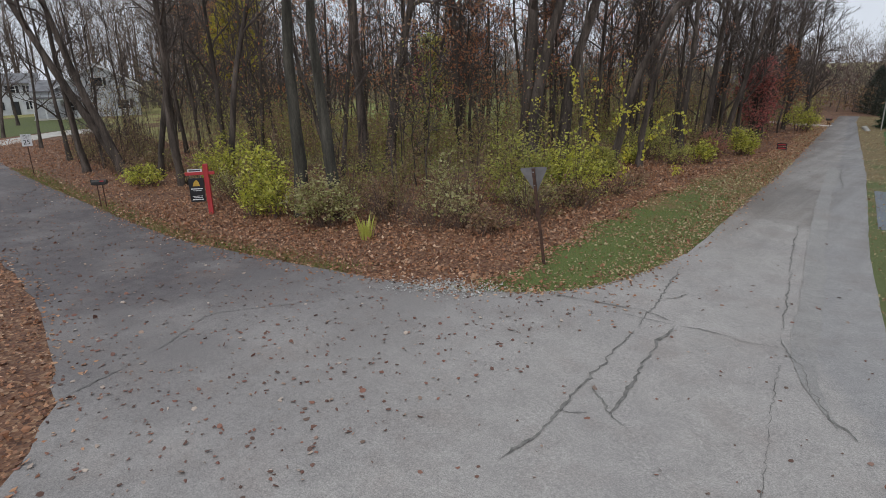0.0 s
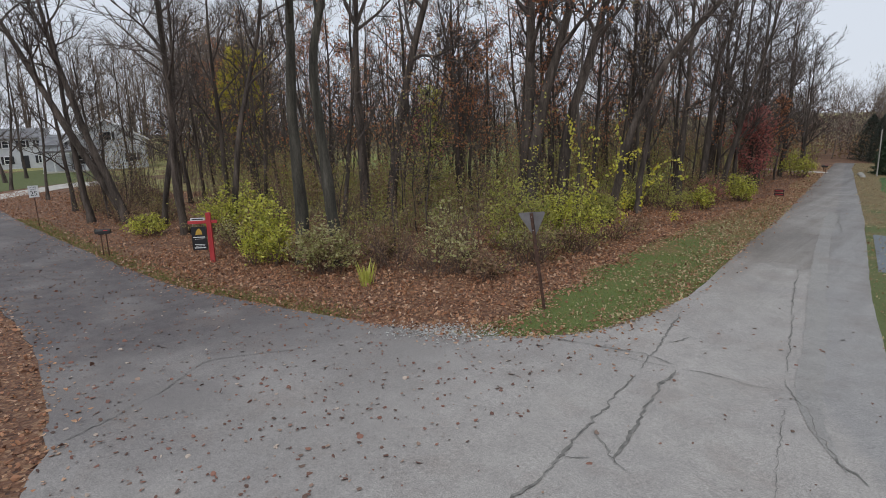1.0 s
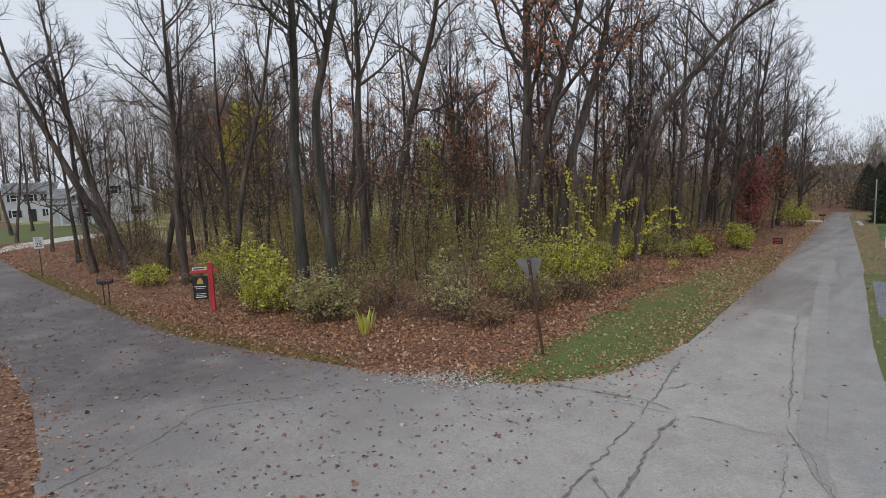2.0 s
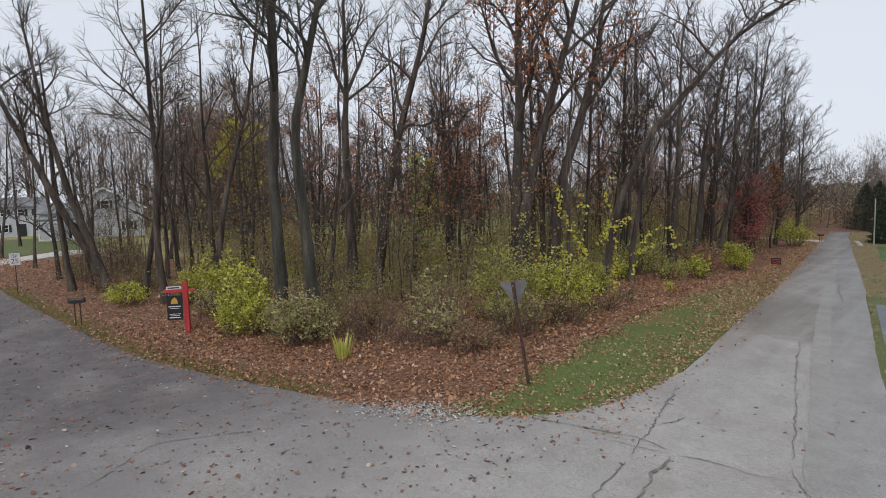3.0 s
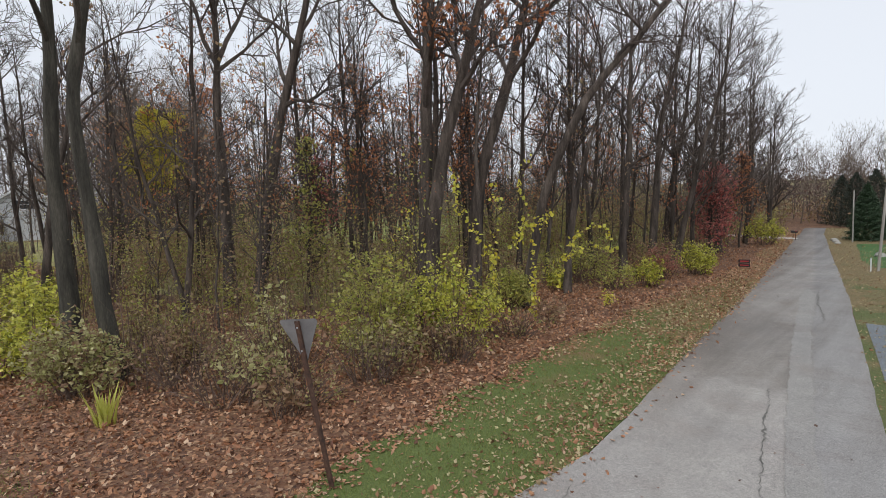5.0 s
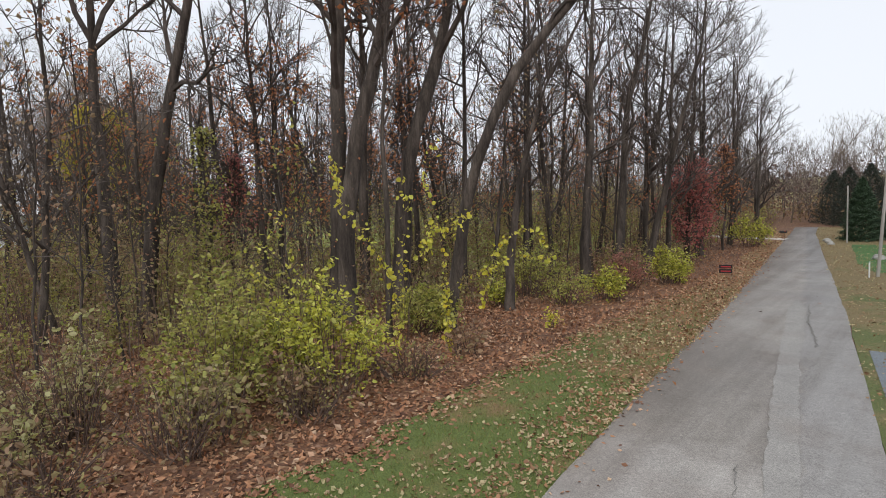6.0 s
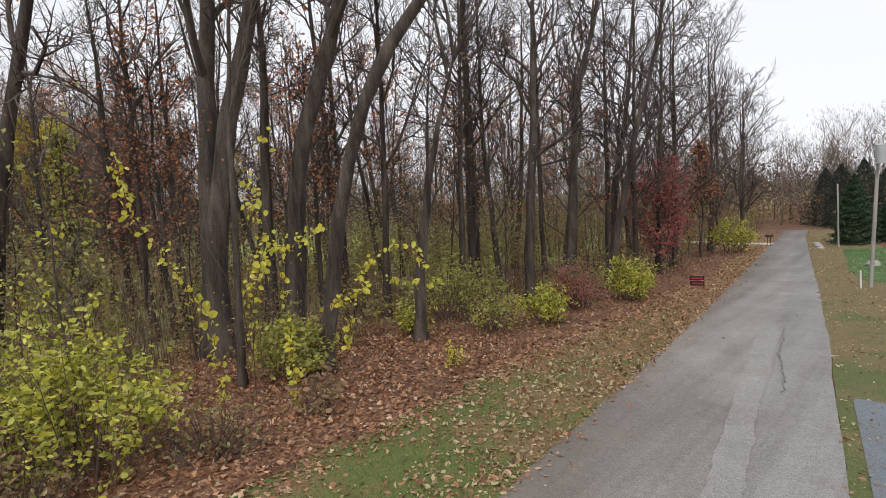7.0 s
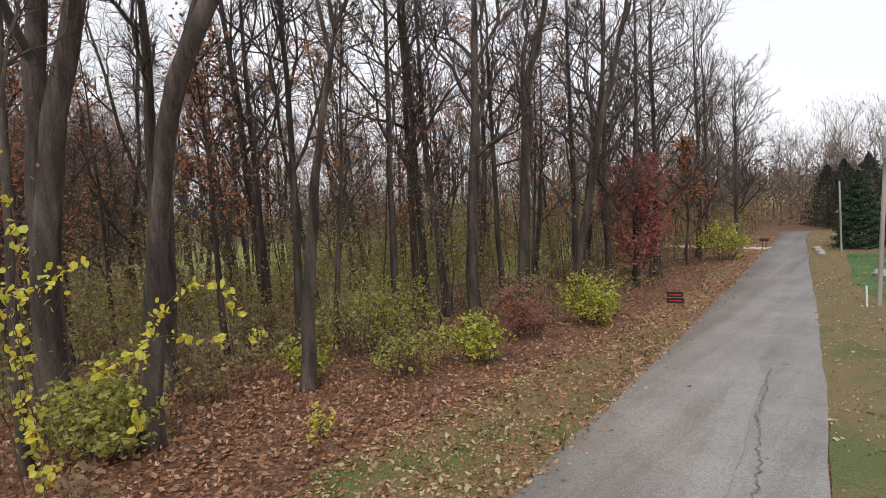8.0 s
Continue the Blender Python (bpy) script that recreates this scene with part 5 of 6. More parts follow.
def litter():
    """Fallen leaves lying on the ground, the verge and the roads."""
    rng = np.random.default_rng(10)
    edge = np.array(WOOD_EDGE)
    bank = np.vstack([arc[8:100, :2], edge[1:8] + (-3, 7), edge[8:] + (-7, 3), verge_in[::-1, :2]])
    g = Geo()
    p = scatter(rng, bank, 62000)
    close = p[(p[:, 0] > -22) & (p[:, 1] < 27)]
    p = np.vstack([p] + [close + np.c_[rng.normal(size=(len(close), 2)) * 0.3, np.zeros(len(close))] for _ in range(2)])
    p[:, 2] = gz(p[:, 0], p[:, 1]) + rng.uniform(0.01, 0.07, len(p))
    g.leaves(p, rng.uniform(0.055, 0.125, len(p)), rng, 0.35, 0.0, False)
    tagged(part("leaf_litter", g, LEAF_BROWN), "thick layer of brown fallen leaves", "leaves", "", "stuff")
    isl = np.vstack([isle[4:60, :2] + (0, -0.02), [(-22, -9), (-4, -9)]])
    g = Geo()
    p = scatter(rng, isl, 16000)
    p[:, 2] += rng.uniform(0.005, 0.06, len(p))
    g.leaves(p, rng.uniform(0.06, 0.13, len(p)), rng, 0.5, 0.0, True)
    tagged(part("leaf_litter", g, LEAF_BROWN), "deep drift of brown leaves beside the side street", "leaves", "", "stuff")
    strip = np.vstack([verge_in[:, :2], verge_out[::-1, :2]])
    rstrip = np.vstack([right_verge_a[:, :2], right_verge_b[::-1, :2]])
    g = Geo()
    p = np.vstack([scatter(rng, strip, 20000), scatter(rng, rstrip, 9000)])
    drift = np.array([noise.noise(Vector((x * 0.55, y * 0.35, 3.0))) + 0.5 * noise.noise(Vector((x * 2.1, y * 1.7, 9.0))) for x, y, _ in p])
    rim = np.interp(p[:, 0] - np.interp(p[:, 1], verge_in[:, 1], verge_in[:, 0]), [0, 0.7, 1.3, 2.4], [0.1, -0.22, 0.05, 0.3])
    p = p[drift + rim + rng.normal(size=len(p)) * 0.22 > 0.12]
    p[:, 2] += 0.045
    g.leaves(p, rng.uniform(0.04, 0.1, len(p)), rng, 0.5)
    tagged(part("strewn_leaves", g, LEAF_STREWN), "pale dry leaves strewn over the grass", "leaves", "", "stuff")
    g = Geo()
    p = scatter(rng, strip, 16000)
    patchy = np.array([noise.noise(Vector((x * 0.8, y * 0.5, 5.0))) for x, y, _ in p])
    outer = np.interp(p[:, 0] - np.interp(p[:, 1], verge_in[:, 1], verge_in[:, 0]), [0, 0.5, 1.2, 2.6], [0.6, 0.0, 0.0, 0.35])
    keep = rng.uniform(size=len(p)) < np.clip((p[:, 1] - 18) / 14, 0.03, 1) + np.clip(outer * (1 + 2.5 * patchy), 0, 1)
    p = p[keep] + (0, 0, 0.03)
    g.leaves(p, rng.uniform(0.05, 0.11, len(p)), rng, 0.55, 0.0, True)
    tagged(part("verge_leaves", g, LEAF_BROWN), "brown leaves lying thick on the farther verge", "leaves", "", "stuff")
    roads = np.vstack([left_edge[40:110, :2], right_edge[40:110, :2][::-1]])
    side = np.vstack([arc[2:52, :2], isle[2:48, :2][::-1]])
    g = Geo()
    p = scatter(rng, roads, 620)
    p = np.vstack([p[(p[:, 1] < 15) | (rng.uniform(size=len(p)) < 0.15)], scatter(rng, side, 2900)])
    p[:, 2] += 0.045
    g.leaves(p, rng.uniform(0.035, 0.095, len(p)), rng, 0.85, 0.0, True, 1.3)
    tagged(part("road_leaves", g, LEAF_DARK), "wet dark leaves flattened on the asphalt", "leaves", "", "stuff")
    g = Geo()
    rim = np.vstack([arc[rng.integers(6, 80, 1300), :2], isle[rng.integers(3, 60, 700), :2], left_edge[rng.integers(75, 130, 500), :2], verge_in[rng.integers(0, 60, 3500), :2] + (0.15, 0)]) + rng.normal(size=(6000, 2)) * 0.26
    p = np.c_[rim, gz(rim[:, 0], rim[:, 1]) + 0.045]
    g.leaves(p, 0.09, rng, 0.8)
    tagged(part("edge_leaves", g, LEAF_BROWN), "brown leaves gathered along the edges of the asphalt", "leaves", "", "stuff")
    g = Geo()
    fringe = arc[rng.integers(18, 62, 16000), :2] + np.abs(rng.normal(size=(16000, 1))) * (0.15, 0.45) + rng.normal(size=(16000, 2)) * (0.3, 0.05)
    g.blades(np.c_[fringe, gz(fringe[:, 0], fringe[:, 1]) + 0.01], 0.07, 0.007, rng)
    tagged(part("grass", g, BLADE), "thin fringe of grass along the asphalt", "grass", "", "stuff")
    g = Geo()
    p = np.vstack([scatter(rng, strip, 42000)])
    p = p[p[:, 1] < 34]
    green = rng.uniform(size=len(p)) < np.clip(1.1 - (p[:, 1] - 12) / 26, 0.15, 0.95)
    g.blades(p[green] + (0, 0, 0.01), 0.07, 0.006, rng)
    tagged(part("grass", g, BLADE), "short green grass of the verge", "grass", "", "stuff")
    g = Geo()
    g.blades(np.vstack([p[~green], scatter(rng, rstrip, 16000)]) + (0, 0, 0.01), 0.065, 0.006, rng)
    tagged(part("dry_grass", g, BLADE_DRY), "short straw-coloured grass of the verge", "grass", "", "stuff")


litter()


def conifer(x, y, h, r, n, material, seed, label, blunt=1.0):
    rng = np.random.default_rng(seed)
    ob = root("conifer", x, y, label, "tree")
    t = Geo()
    t.tube([(0, 0, -0.1), (0, 0, h * 0.95)], [0.09, 0.02], 7)
    part("trunk", t, BARK, ob)
    g = Geo()
    u = rng.uniform(0.02, 1, n) ** 1.2
    a = rng.uniform(0, 6.28, n)
    tier = 0.8 + 0.2 * np.sin(u * 60 + 2 * np.sin(a * 3))
    rad = r * (1 - u**blunt) ** 0.8 * tier * np.sqrt(rng.uniform(0.35, 1, n))
    p = np.stack([np.cos(a) * rad, np.sin(a) * rad, u * h], 1)
    g.leaves(p, 0.1 if h < 5 else 0.17, rng, 0.3, 0.25)
    part("foliage", g, material, ob)
    return ob


conifer(-2.75, 53.8, 3.7, 1.25, 15000, NEEDLE, 501, "dense rounded green evergreen beside the road", 1.7)
conifer(-1.35, 55.0, 2.2, 0.85, 9000, NEEDLE, 502, "dense rounded green evergreen beside the road", 1.9)
for k, (cx, cy, ch) in enumerate([(-4.6, 65, 4.4), (-3.2, 64, 4.6), (-1.9, 64.4, 4.1), (-5.9, 67.5, 4.2)]):
    conifer(cx, cy, ch, 1.8, 7000, NEEDLE_DARK, 510 + k, "dark spruce at the far end of the road", 1.6)

# ---- signs, posts and mailboxes ----


def yield_sign():
    base = Vector((-4.68, 11.35))
    ob = root("yield_sign", *base, "weathered yield sign seen from behind on a leaning rusty post", "road sign", "", 0.05)
    ob.matrix_basis = ob.matrix_basis @ pose(0, 0, 0, 5.2, -6.0, 12)
    bm = block(-0.028, 0.028, -0.004, 0.004, -0.4, 2.54)
    block(-0.036, -0.026, -0.004, 0.028, -0.4, 2.54, 0, bm)
    block(0.026, 0.036, -0.004, 0.028, -0.4, 2.54, 0, bm)
    part("post", bm, RUST, ob, "dark rusty steel channel post")
    bm = bmesh.new()
    s, y0, top = 0.37, 0.034, 2.56
    corners = [(-s, top), (s, top), (0, top - s * 1.732)]
    outline = []
    for i, (cx, cz) in enumerate(corners):
        c = Vector((cx, cz))
        a, b = Vector(corners[i - 1]), Vector(corners[(i + 1) % 3])
        outline += [c + (a - c).normalized() * 0.06, c + ((a - c).normalized() + (b - c).normalized()) * 0.024, c + (b - c).normalized() * 0.06]
    vs = [bm.verts.new((p.x, y0, p.y)) for p in outline]
    face = bm.faces.new(vs)
    ext = bmesh.ops.extrude_face_region(bm, geom=[face])
    for v in ext["geom"]:
        if isinstance(v, bmesh.types.BMVert):
            v.co.y += 0.004
    plate = part("sign_plate", bm, ALU, ob, "bare aluminium back of a triangular sign")
    for z in (2.45, 2.12):
        part("bolt", rod((0, 0.02, z), (0, -0.012, z), 0.012, sides=6), GREY_METAL, ob)


yield_sign()


def text(body, size, m, material, parent, name="lettering"):
    cu = bpy.data.curves.new(name, "FONT")
    cu.body, cu.size, cu.align_x, cu.align_y, cu.extrude = body, size, "CENTER", "CENTER", 0.001
    ob = bpy.data.objects.new(name, cu)
    me = bpy.data.meshes.new_from_object(ob)
    bpy.data.objects.remove(ob)
    me.materials.append(material)
    t = new(name, me)
    t.parent = parent
    t.matrix_basis = m
    return t


def speed_sign():
    ob = root("speed_limit_sign", -34.0, 7.25, "white speed limit sign on a thin dark post", "road sign", turn=-12)
    part("post", block(-0.02, 0.02, -0.02, 0.02, -0.3, 2.2), RUST, ob)
    plate = part("sign_plate", block(0.022, 0.028, -0.23, 0.23, 1.58, 2.2, 0.002), SIGN_WHITE, ob, "white rectangular sign face")
    face = Matrix.Translation((0.03, 0, 0)) @ pose(0, 0, 0, 90, 0, 90)
    text("SPEED", 0.11, Matrix.Translation((0, 0, 2.11)) @ face, BLACK, plate)
    text("LIMIT", 0.11, Matrix.Translation((0, 0, 2.0)) @ face, BLACK, plate)
    text("25", 0.34, Matrix.Translation((0, 0, 1.78)) @ face, BLACK, plate, "numerals")


speed_sign()


def mailbox(x, y, turn, h=1.05, label="dark metal mailbox on thin posts beside the side street", size=1.0):
    ob = root("mailbox", x, y, label, "mailbox", turn=turn)
    for dx in (-0.1, 0.1):
        part("post", block(dx - 0.02, dx + 0.02, -0.02, 0.02, -0.3, h - 0.13, 0.004), RUST, ob)
    part("bracket", block(-0.2, 0.2, -0.06, 0.06, h - 0.13, h - 0.1, 0.004), DARK_METAL, ob)
    bm = bmesh.new()
    prof = [(-0.11, 0.0), (0.11, 0.0), (0.11, 0.12)] + [(0.11 * math.cos(a), 0.12 + 0.11 * math.sin(a)) for a in np.linspace(0.3, math.pi - 0.3, 7)] + [(-0.11, 0.12)]
    a = [bm.verts.new((-0.28, p, h - 0.1 + q * 0.8)) for p, q in prof]
    b = [bm.verts.new((0.28, p, h - 0.1 + q * 0.8)) for p, q in prof]
    bm.faces.new(a)
    bm.faces.new(b[::-1])
    for i in range(len(prof)):
        j = (i + 1) % len(prof)
        bm.faces.new((a[j], a[i], b[i], b[j]))
    box = part("box", bm, DARK_METAL, ob)
    part("door", block(-0.292, -0.281, -0.1, 0.1, h - 0.09, h + 0.1, 0.003), DARK_METAL, box)
    ob.scale = (size, size, size)
    part("flag", block(0.05, 0.2, -0.122, -0.115, h + 0.02, h + 0.06), RED_PAINT, box, "red flag")


mailbox(-23.1, 7.1, 55, 1.05)
mailbox(-6.6, 52.3, 10, 0.85, "small dark mailbox at a driveway apron", 0.75)


def estate_sign():
    ob = root("estate_agent_sign", -18.5, 9.42, "red wooden post with a hanging black property sign in leaves", "property sign", turn=52)
    part("post", block(-0.085, 0.085, -0.085, 0.085, -0.4, 1.92, 0.01), RED_PAINT, ob, "red painted post")
    arm = part("arm", block(-0.76, 0.3, -0.05, 0.05, 1.52, 1.63, 0.006), RED_PAINT, ob, "red painted arm")
    rider = part("rider_board", block(-0.66, -0.14, -0.012, 0.012, 1.635, 1.74, 0.003), SIGN_WHITE, ob, "narrow white board on the arm")
    part("lettering_bar", block(-0.61, -0.2, -0.016, -0.0125, 1.665, 1.71), BLACK, rider)
    panel = part("panel", block(-0.68, -0.14, -0.012, 0.012, 0.5, 1.4, 0.004), BLACK, ob, "black sign panel")
    for x in (-0.6, -0.22):
        part("chain", rod((x, 0, 1.39), (x, 0, 1.51), 0.008, sides=6), GREY_METAL, ob)
    bm = bmesh.new()
    vs = [bm.verts.new((-0.41 + px * 0.85, -0.0165, 1.2 + pz)) for px, pz in ((-0.15, -0.1), (0.15, -0.1), (0.11, 0.05), (0.03, 0.14), (-0.04, 0.1), (-0.12, 0.02))]
    bm.faces.new(vs)
    ext = bmesh.ops.extrude_face_region(bm, geom=list(bm.faces))
    for v in ext["geom"]:
        if isinstance(v, bmesh.types.BMVert):
            v.co.y += 0.003
    part("emblem", bm, GOLD, panel, "gold emblem shape")
    for z, w, t in ((1.0, 0.27, 0.035), (0.93, 0.2, 0.015), (0.72, 0.24, 0.022), (0.66, 0.2, 0.02), (0.59, 0.25, 0.035)):
        part("lettering_bar", block(-0.41 - w * 0.8, -0.41 + w * 0.8, -0.0165, -0.0125, z - t / 2, z + t / 2), SIGN_WHITE, panel, "white lettering")


estate_sign()


def yard_sign():
    ob = root("yard_sign", -6.15, 38.2, "low dark yard sign with red lettering in leaves", "yard sign", turn=8)
    for x in (-0.2, 0.2):
        part("stake", rod((x, 0, -0.15), (x, 0, 0.12), 0.006, sides=6), GREY_METAL, ob)
    upper = part("upper_panel", block(-0.26, 0.26, -0.008, 0.008, 0.27, 0.43, 0.003), BLACK, ob)
    lower = part("lower_panel", block(-0.26, 0.26, -0.008, 0.008, 0.07, 0.24, 0.003), BLACK, ob)
    for p, z0 in ((upper, 0.32), (lower, 0.12)):
        part("lettering_bar", block(-0.2, 0.2, -0.012, -0.0085, z0, z0 + 0.055), RED_PAINT, p, "red lettering")



yard_sign()


def utility_pole(x, y, h, r, label, drum=True):
    ob = root("utility_pole", x, y, label, "utility pole")
    g = Geo()
    g.tube([(-0.02 if drum else 0, 0, -0.5), (0.14 if drum else 0, 0, h * 0.5), (0.28 if drum else 0, 0, h)], [r * 1.15, r, r * 0.8], 12, True)
    part("pole", g, POLE_WOOD, ob, "", True)
    if drum:
        d = part("transformer", rod((0.34, -0.26, h - 0.75), (0.34, -0.26, h - 0.15), 0.17, sides=18), GREY_METAL, ob, "grey transformer drum")
        part("lid", rod((0.34, -0.26, h - 0.15), (0.34, -0.26, h - 0.1), 0.18, 0.05, sides=18), GREY_METAL, d)
        part("bracket", block(0.22, 0.34, -0.14, 0.0, h - 0.6, h - 0.5), DARK_METAL, ob)
        part("insulator", rod((0.34, -0.26, h - 0.1), (0.34, -0.26, h + 0.06), 0.03, sides=8), WHITE, ob)
    return ob


utility_pole(-0.9, 39.8, 5.0, 0.058, "weathered grey wooden utility pole with a transformer drum")
utility_pole(-3.3, 52.2, 3.35, 0.042, "slim weathered wooden pole before the evergreens", False)
ob = root("marker_post", -1.15, 39.5, "short white marker post beside the utility pole", "marker post")
part("post", rod((0, 0, -0.1), (0, 0, 0.62), 0.03, 0.028), WHITE, ob)
part("cap", rod((0, 0, 0.62), (0, 0, 0.66), 0.034, 0.02), GREY_METAL, ob)


def boulder(x, y, s, seed):
    rng = np.random.default_rng(seed)
    bm = bmesh.new()
    bmesh.ops.create_icosphere(bm, subdivisions=3, radius=1)
    off = rng.uniform(0, 50, 3)
    for v in bm.verts:
        v.co *= 1 + 0.35 * noise.noise(v.co * 1.3 + Vector(off))
        v.co = Vector((v.co.x * s, v.co.y * s * 0.8, v.co.z * s * 0.6))
    ob = part("boulder", bm, STONE)
    ob.matrix_basis = pose(x, y, gz(x, y) + s * 0.3)
    tagged(ob, "grey boulder edging the lawn beside the road", "rock", "boulders by the lawn")


for k, (bx, by, bs) in enumerate([(-4.15, 52.0, 0.2), (-3.95, 51.2, 0.18), (-4.4, 52.9, 0.22), (-1.3, 45.6, 0.28), (-0.6, 46.0, 0.32)]):
    boulder(bx, by, bs, 600 + k)

# ---- houses ----


def window(parent, x, y, z, w, h, turn, shutters=True):
    """A window on a wall that faces -y before the turn."""
    m = Matrix.Translation((x, y, z)) @ pose(0, 0, 0, 0, 0, turn)

    def put(name, bm, mat, par, label=""):
        o = part(name, bm, mat, par, label)
        if par is parent:
            o.matrix_basis = m
        return o

    win = put("window", block(-w / 2, w / 2, -0.03, 0.03, -h / 2, h / 2), PANE, parent, "dark window")
    for a in (-1, 1):
        part("frame", block(a * w / 2 - 0.05, a * w / 2 + 0.05, -0.06, 0.03, -h / 2 - 0.05, h / 2 + 0.05), WHITE, win)
        part("frame", block(-w / 2 + 0.05, w / 2 - 0.05, -0.06, 0.03, a * h / 2 - 0.05, a * h / 2 + 0.05), WHITE, win)
        if shutters:
            part("shutter", block(a * (w / 2 + 0.22) - 0.16, a * (w / 2 + 0.22) + 0.16, -0.05, 0.03, -h / 2, h / 2), SHUTTER, win, "dark shutter")
    part("sash", block(-w / 2, w / 2, -0.045, 0.02, -0.025, 0.025), WHITE, win)


def siding(x0, x1, y0, y1, z0, z1):
    """Walls with lapped boards all round, as one shell."""
    bm = bmesh.new()
    n = int((z1 - z0) / 0.2)
    rings = []
    for k in range(n):
        for z, o in ((z0 + (z1 - z0) * k / n, 0.03), (z0 + (z1 - z0) * (k + 1) / n, 0.0)):
            rings.append([bm.verts.new((px, py, z)) for px, py in ((x0 - o, y0 - o), (x1 + o, y0 - o), (x1 + o, y1 + o), (x0 - o, y1 + o))])
    for a, c in zip(rings, rings[1:]):
        for i in range(4):
            j = (i + 1) % 4
            bm.faces.new((a[i], a[j], c[j], c[i]))
    return bm


def gable(x0, x1, y0, y1, z, rise, over=0.35, along="x"):
    """A pitched roof with thickness; the ridge runs along x or y."""
    bm = bmesh.new()
    if along == "x":
        c = (y0 + y1) / 2
        prof = [(y0 - over, z - 0.1), (c, z + rise), (y1 + over, z - 0.1), (y1 + over, z - 0.25), (c, z + rise - 0.16), (y0 - over, z - 0.25)]
        a = [bm.verts.new((x0 - over, p, q)) for p, q in prof]
        b = [bm.verts.new((x1 + over, p, q)) for p, q in prof]
    else:
        c = (x0 + x1) / 2
        prof = [(x0 - over, z - 0.1), (c, z + rise), (x1 + over, z - 0.1), (x1 + over, z - 0.25), (c, z + rise - 0.16), (x0 - over, z - 0.25)]
        a = [bm.verts.new((p, y0 - over, q)) for p, q in prof]
        b = [bm.verts.new((p, y1 + over, q)) for p, q in prof]
    bm.faces.new(a)
    bm.faces.new(b[::-1])
    for i in range(6):
        j = (i + 1) % 6
        bm.faces.new((a[j], a[i], b[i], b[j]))
    return bm


def gable_wall(x0, x1, y, z, rise, along="x"):
    bm = bmesh.new()
    pts = [(x0, z), (x1, z), ((x0 + x1) / 2, z + rise - 0.18)]
    a = [bm.verts.new((p, y, q) if along == "y" else (y, p, q)) for p, q in pts]
    b = [bm.verts.new((p, y + 0.12, q) if along == "y" else (y + 0.12, p, q)) for p, q in pts]
    bm.faces.new(a)
    bm.faces.new(b[::-1])
    for i in range(3):
        bm.faces.new((a[i], a[(i + 1) % 3], b[(i + 1) % 3], b[i]))
    return bm


def tall_house():
    ob = root("house", -106, 22.0, "two-storey white house with dark shutters beyond the lawn", "house", "", None, 77)
    part("wall", siding(-3.2, 3.2, -3, 3, -0.2, 4.6), SIDING, ob, "pale lapped siding")
    part("roof", gable(-3.2, 3.2, -3, 3, 4.6, 1.3), SHINGLE, ob, "grey shingle roof")
    for x in (-3.25, 3.13):
        part("gable_wall", gable_wall(-3, 3, x, 4.6, 1.3, "x"), SIDING, ob)
    for x in (-2.1, 0, 2.1):
        window(ob, x, -3.05, 3.6, 0.8, 1.0, 0)
        if x:
            window(ob, x, -3.05, 1.3, 0.8, 1.1, 0)
    part("door", block(-0.5, 0.5, -3.09, -2.95, -0.1, 1.9), SHUTTER, ob, "dark front door")


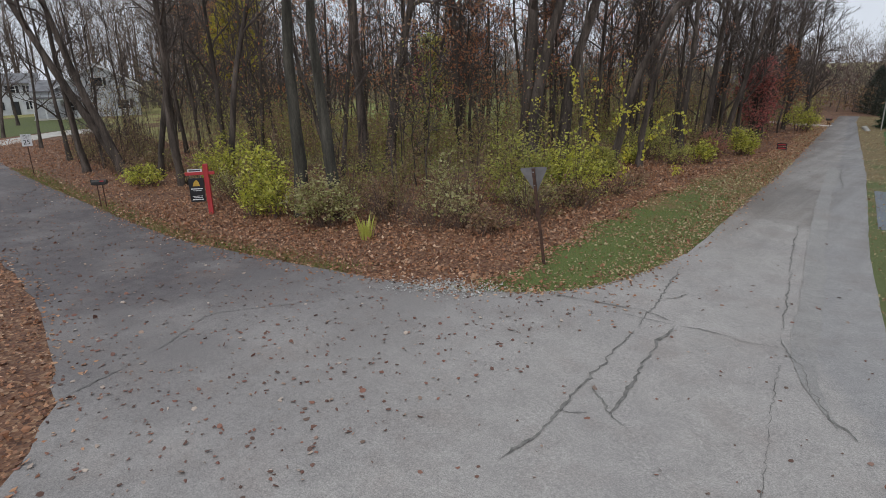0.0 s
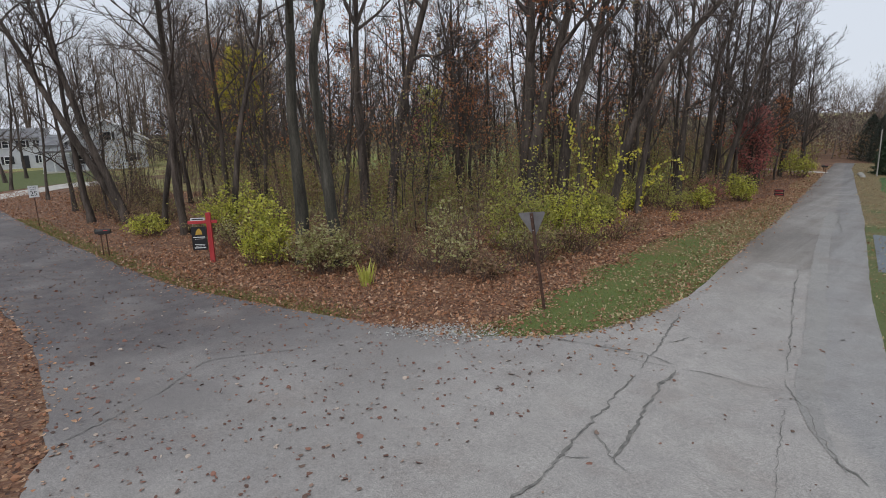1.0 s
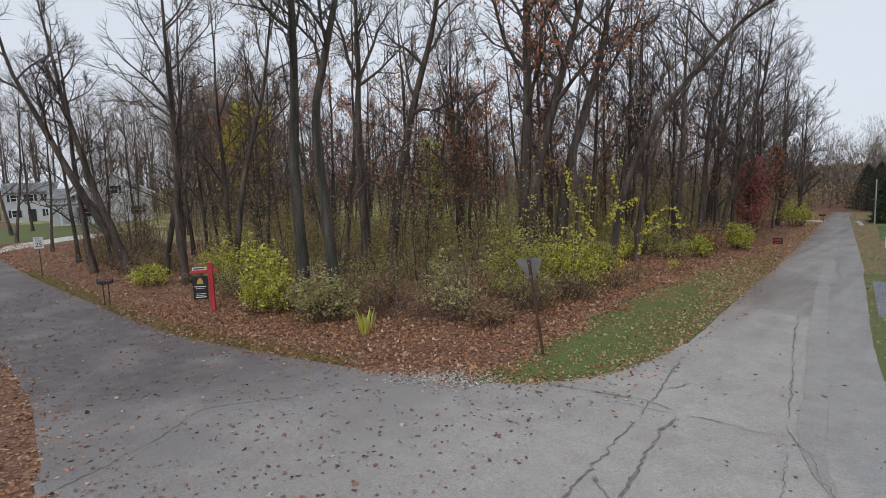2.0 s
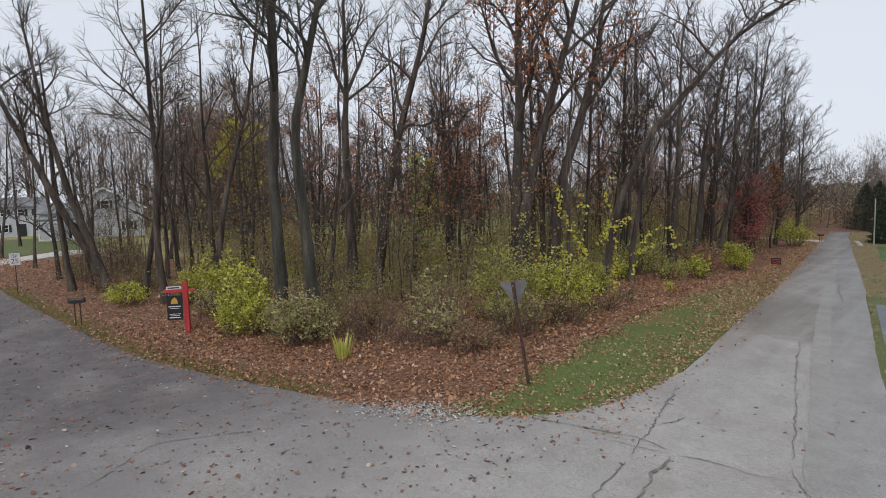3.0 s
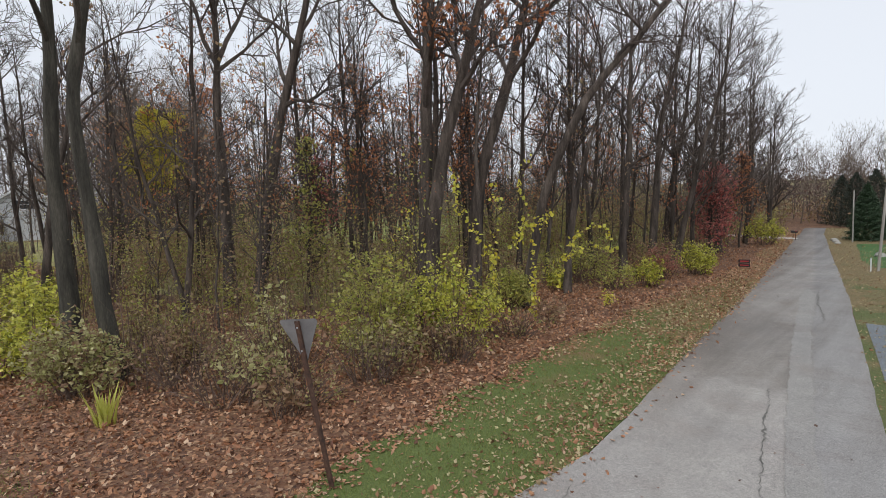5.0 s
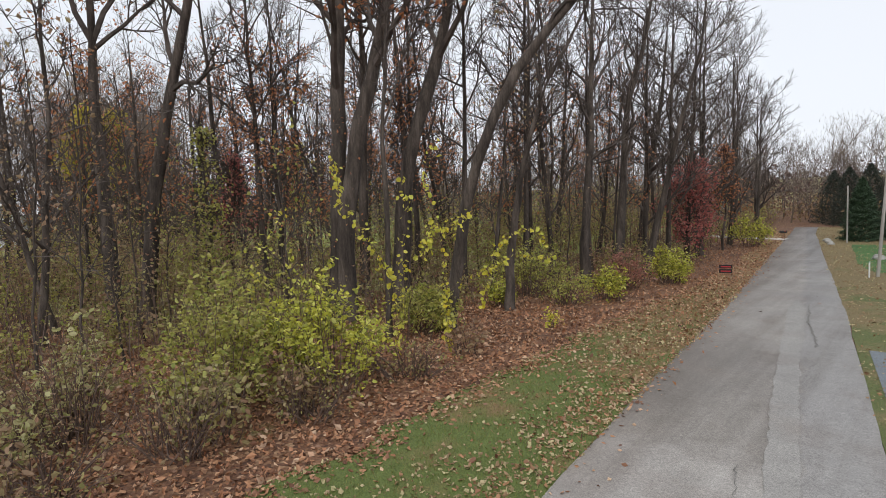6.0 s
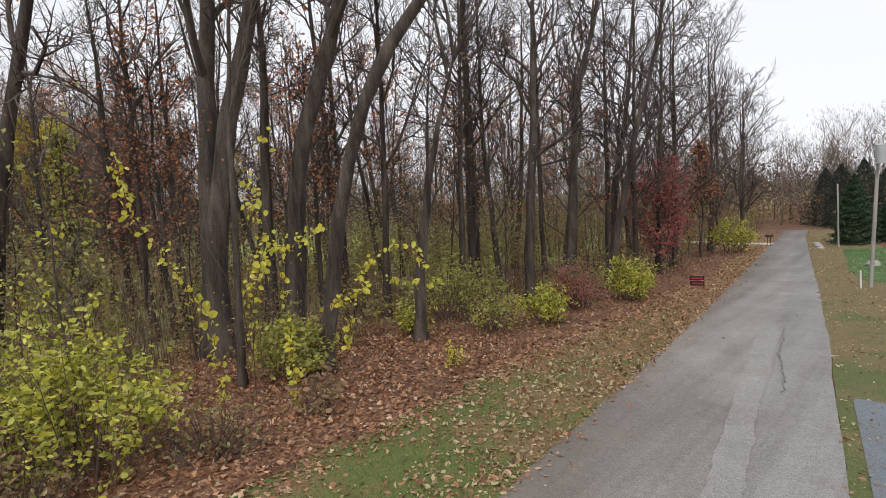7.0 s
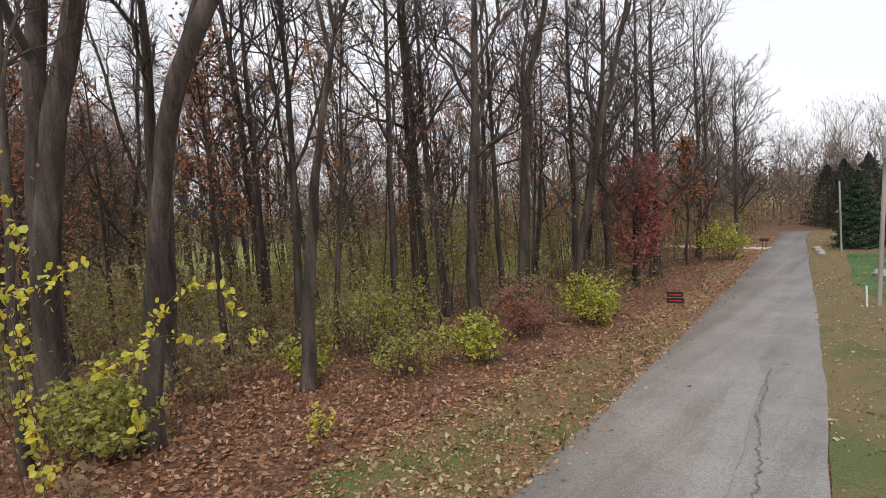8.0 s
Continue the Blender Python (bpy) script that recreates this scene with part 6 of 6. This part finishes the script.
def porch_house():
    ob = root("house", -87.0, 27.6, "white gabled house with a columned porch behind the trees", "house", "", None, 72)
    part("wall", siding(-4.3, 4.8, -3, 4, -0.3, 3.9), SIDING, ob, "pale lapped siding")
    part("roof", gable(-4.3, 4.8, -3, 4, 3.9, 2.7, 0.4, "y"), SHINGLE, ob, "grey shingle roof")
    part("gable_wall", gable_wall(-4.3, 4.8, -3.06, 3.9, 2.7, "y"), SIDING, ob)
    for a, c in ((-4.75, 0.25), (5.25, 0.25)):
        x0, z0 = a, 3.66
        bm = bmesh.new()
        pts = [(x0, z0), (x0, z0 + 0.28), (c, 6.75), (c, 6.47)]
        lo = [bm.verts.new((px, -3.48, pz)) for px, pz in pts]
        hi = [bm.verts.new((px, -3.41, pz)) for px, pz in pts]
        bm.faces.new(lo)
        bm.faces.new(hi[::-1])
        for k in range(4):
            bm.faces.new((lo[(k + 1) % 4], lo[k], hi[k], hi[(k + 1) % 4]))
        part("rake_board", bm, WHITE, ob, "white rake board")
    part("wing_wall", siding(-7.2, -4.35, -2, 3, -0.3, 3.6), SIDING, ob, "pale lapped siding")
    part("wing_roof", gable(-7.2, -4.4, -2, 3, 3.6, 1.2, 0.3), SHINGLE, ob, "grey shingle roof")
    part("porch_roof", block(-7.4, -2.2, -5.2, -3.1, 2.55, 2.8, 0.03), SHINGLE, ob, "low grey porch roof")
    part("porch_beam", block(-7.3, -2.3, -5.1, -4.9, 2.35, 2.54, 0.01), WHITE, ob)
    part("porch_floor", block(-7.3, -2.3, -5.1, -3.1, -0.3, 0.15, 0.02), CONCRETE, ob)
    for x in (-7.1, -5.9, -4.7, -3.5, -2.45):
        part("porch_column", block(x - 0.09, x + 0.09, -5.08, -4.9, 0.15, 2.35, 0.01), WHITE, ob, "white porch column")
    for x in (-2.9, 3.0):
        window(ob, x, -3.07, 1.5, 1.0, 1.2, 0)
    window(ob, 0.3, -3.07, 4.4, 1.0, 1.1, 0)
    part("door", block(-4.0, -3.1, -3.1, -2.95, 0.1, 2.1), SHUTTER, ob, "dark front door")


def far_house():
    ob = root("house", -20.5, 79, "white house glimpsed through the bare trees", "house", "", None, 30)
    part("wall", siding(-2.6, 2.6, -2.5, 2.5, -0.2, 2.2), SIDING, ob, "pale lapped siding")
    part("roof", gable(-2.6, 2.6, -2.5, 2.5, 2.2, 1.5, 0.3, "y"), SHINGLE, ob, "grey shingle roof")
    part("gable_wall", gable_wall(-2.6, 2.6, -2.54, 2.2, 1.5, "y"), SIDING, ob)
    for x in (-1.2, 1.2):
        window(ob, x, -2.55, 1.2, 0.7, 0.9, 0)


tall_house()
porch_house()
far_house()
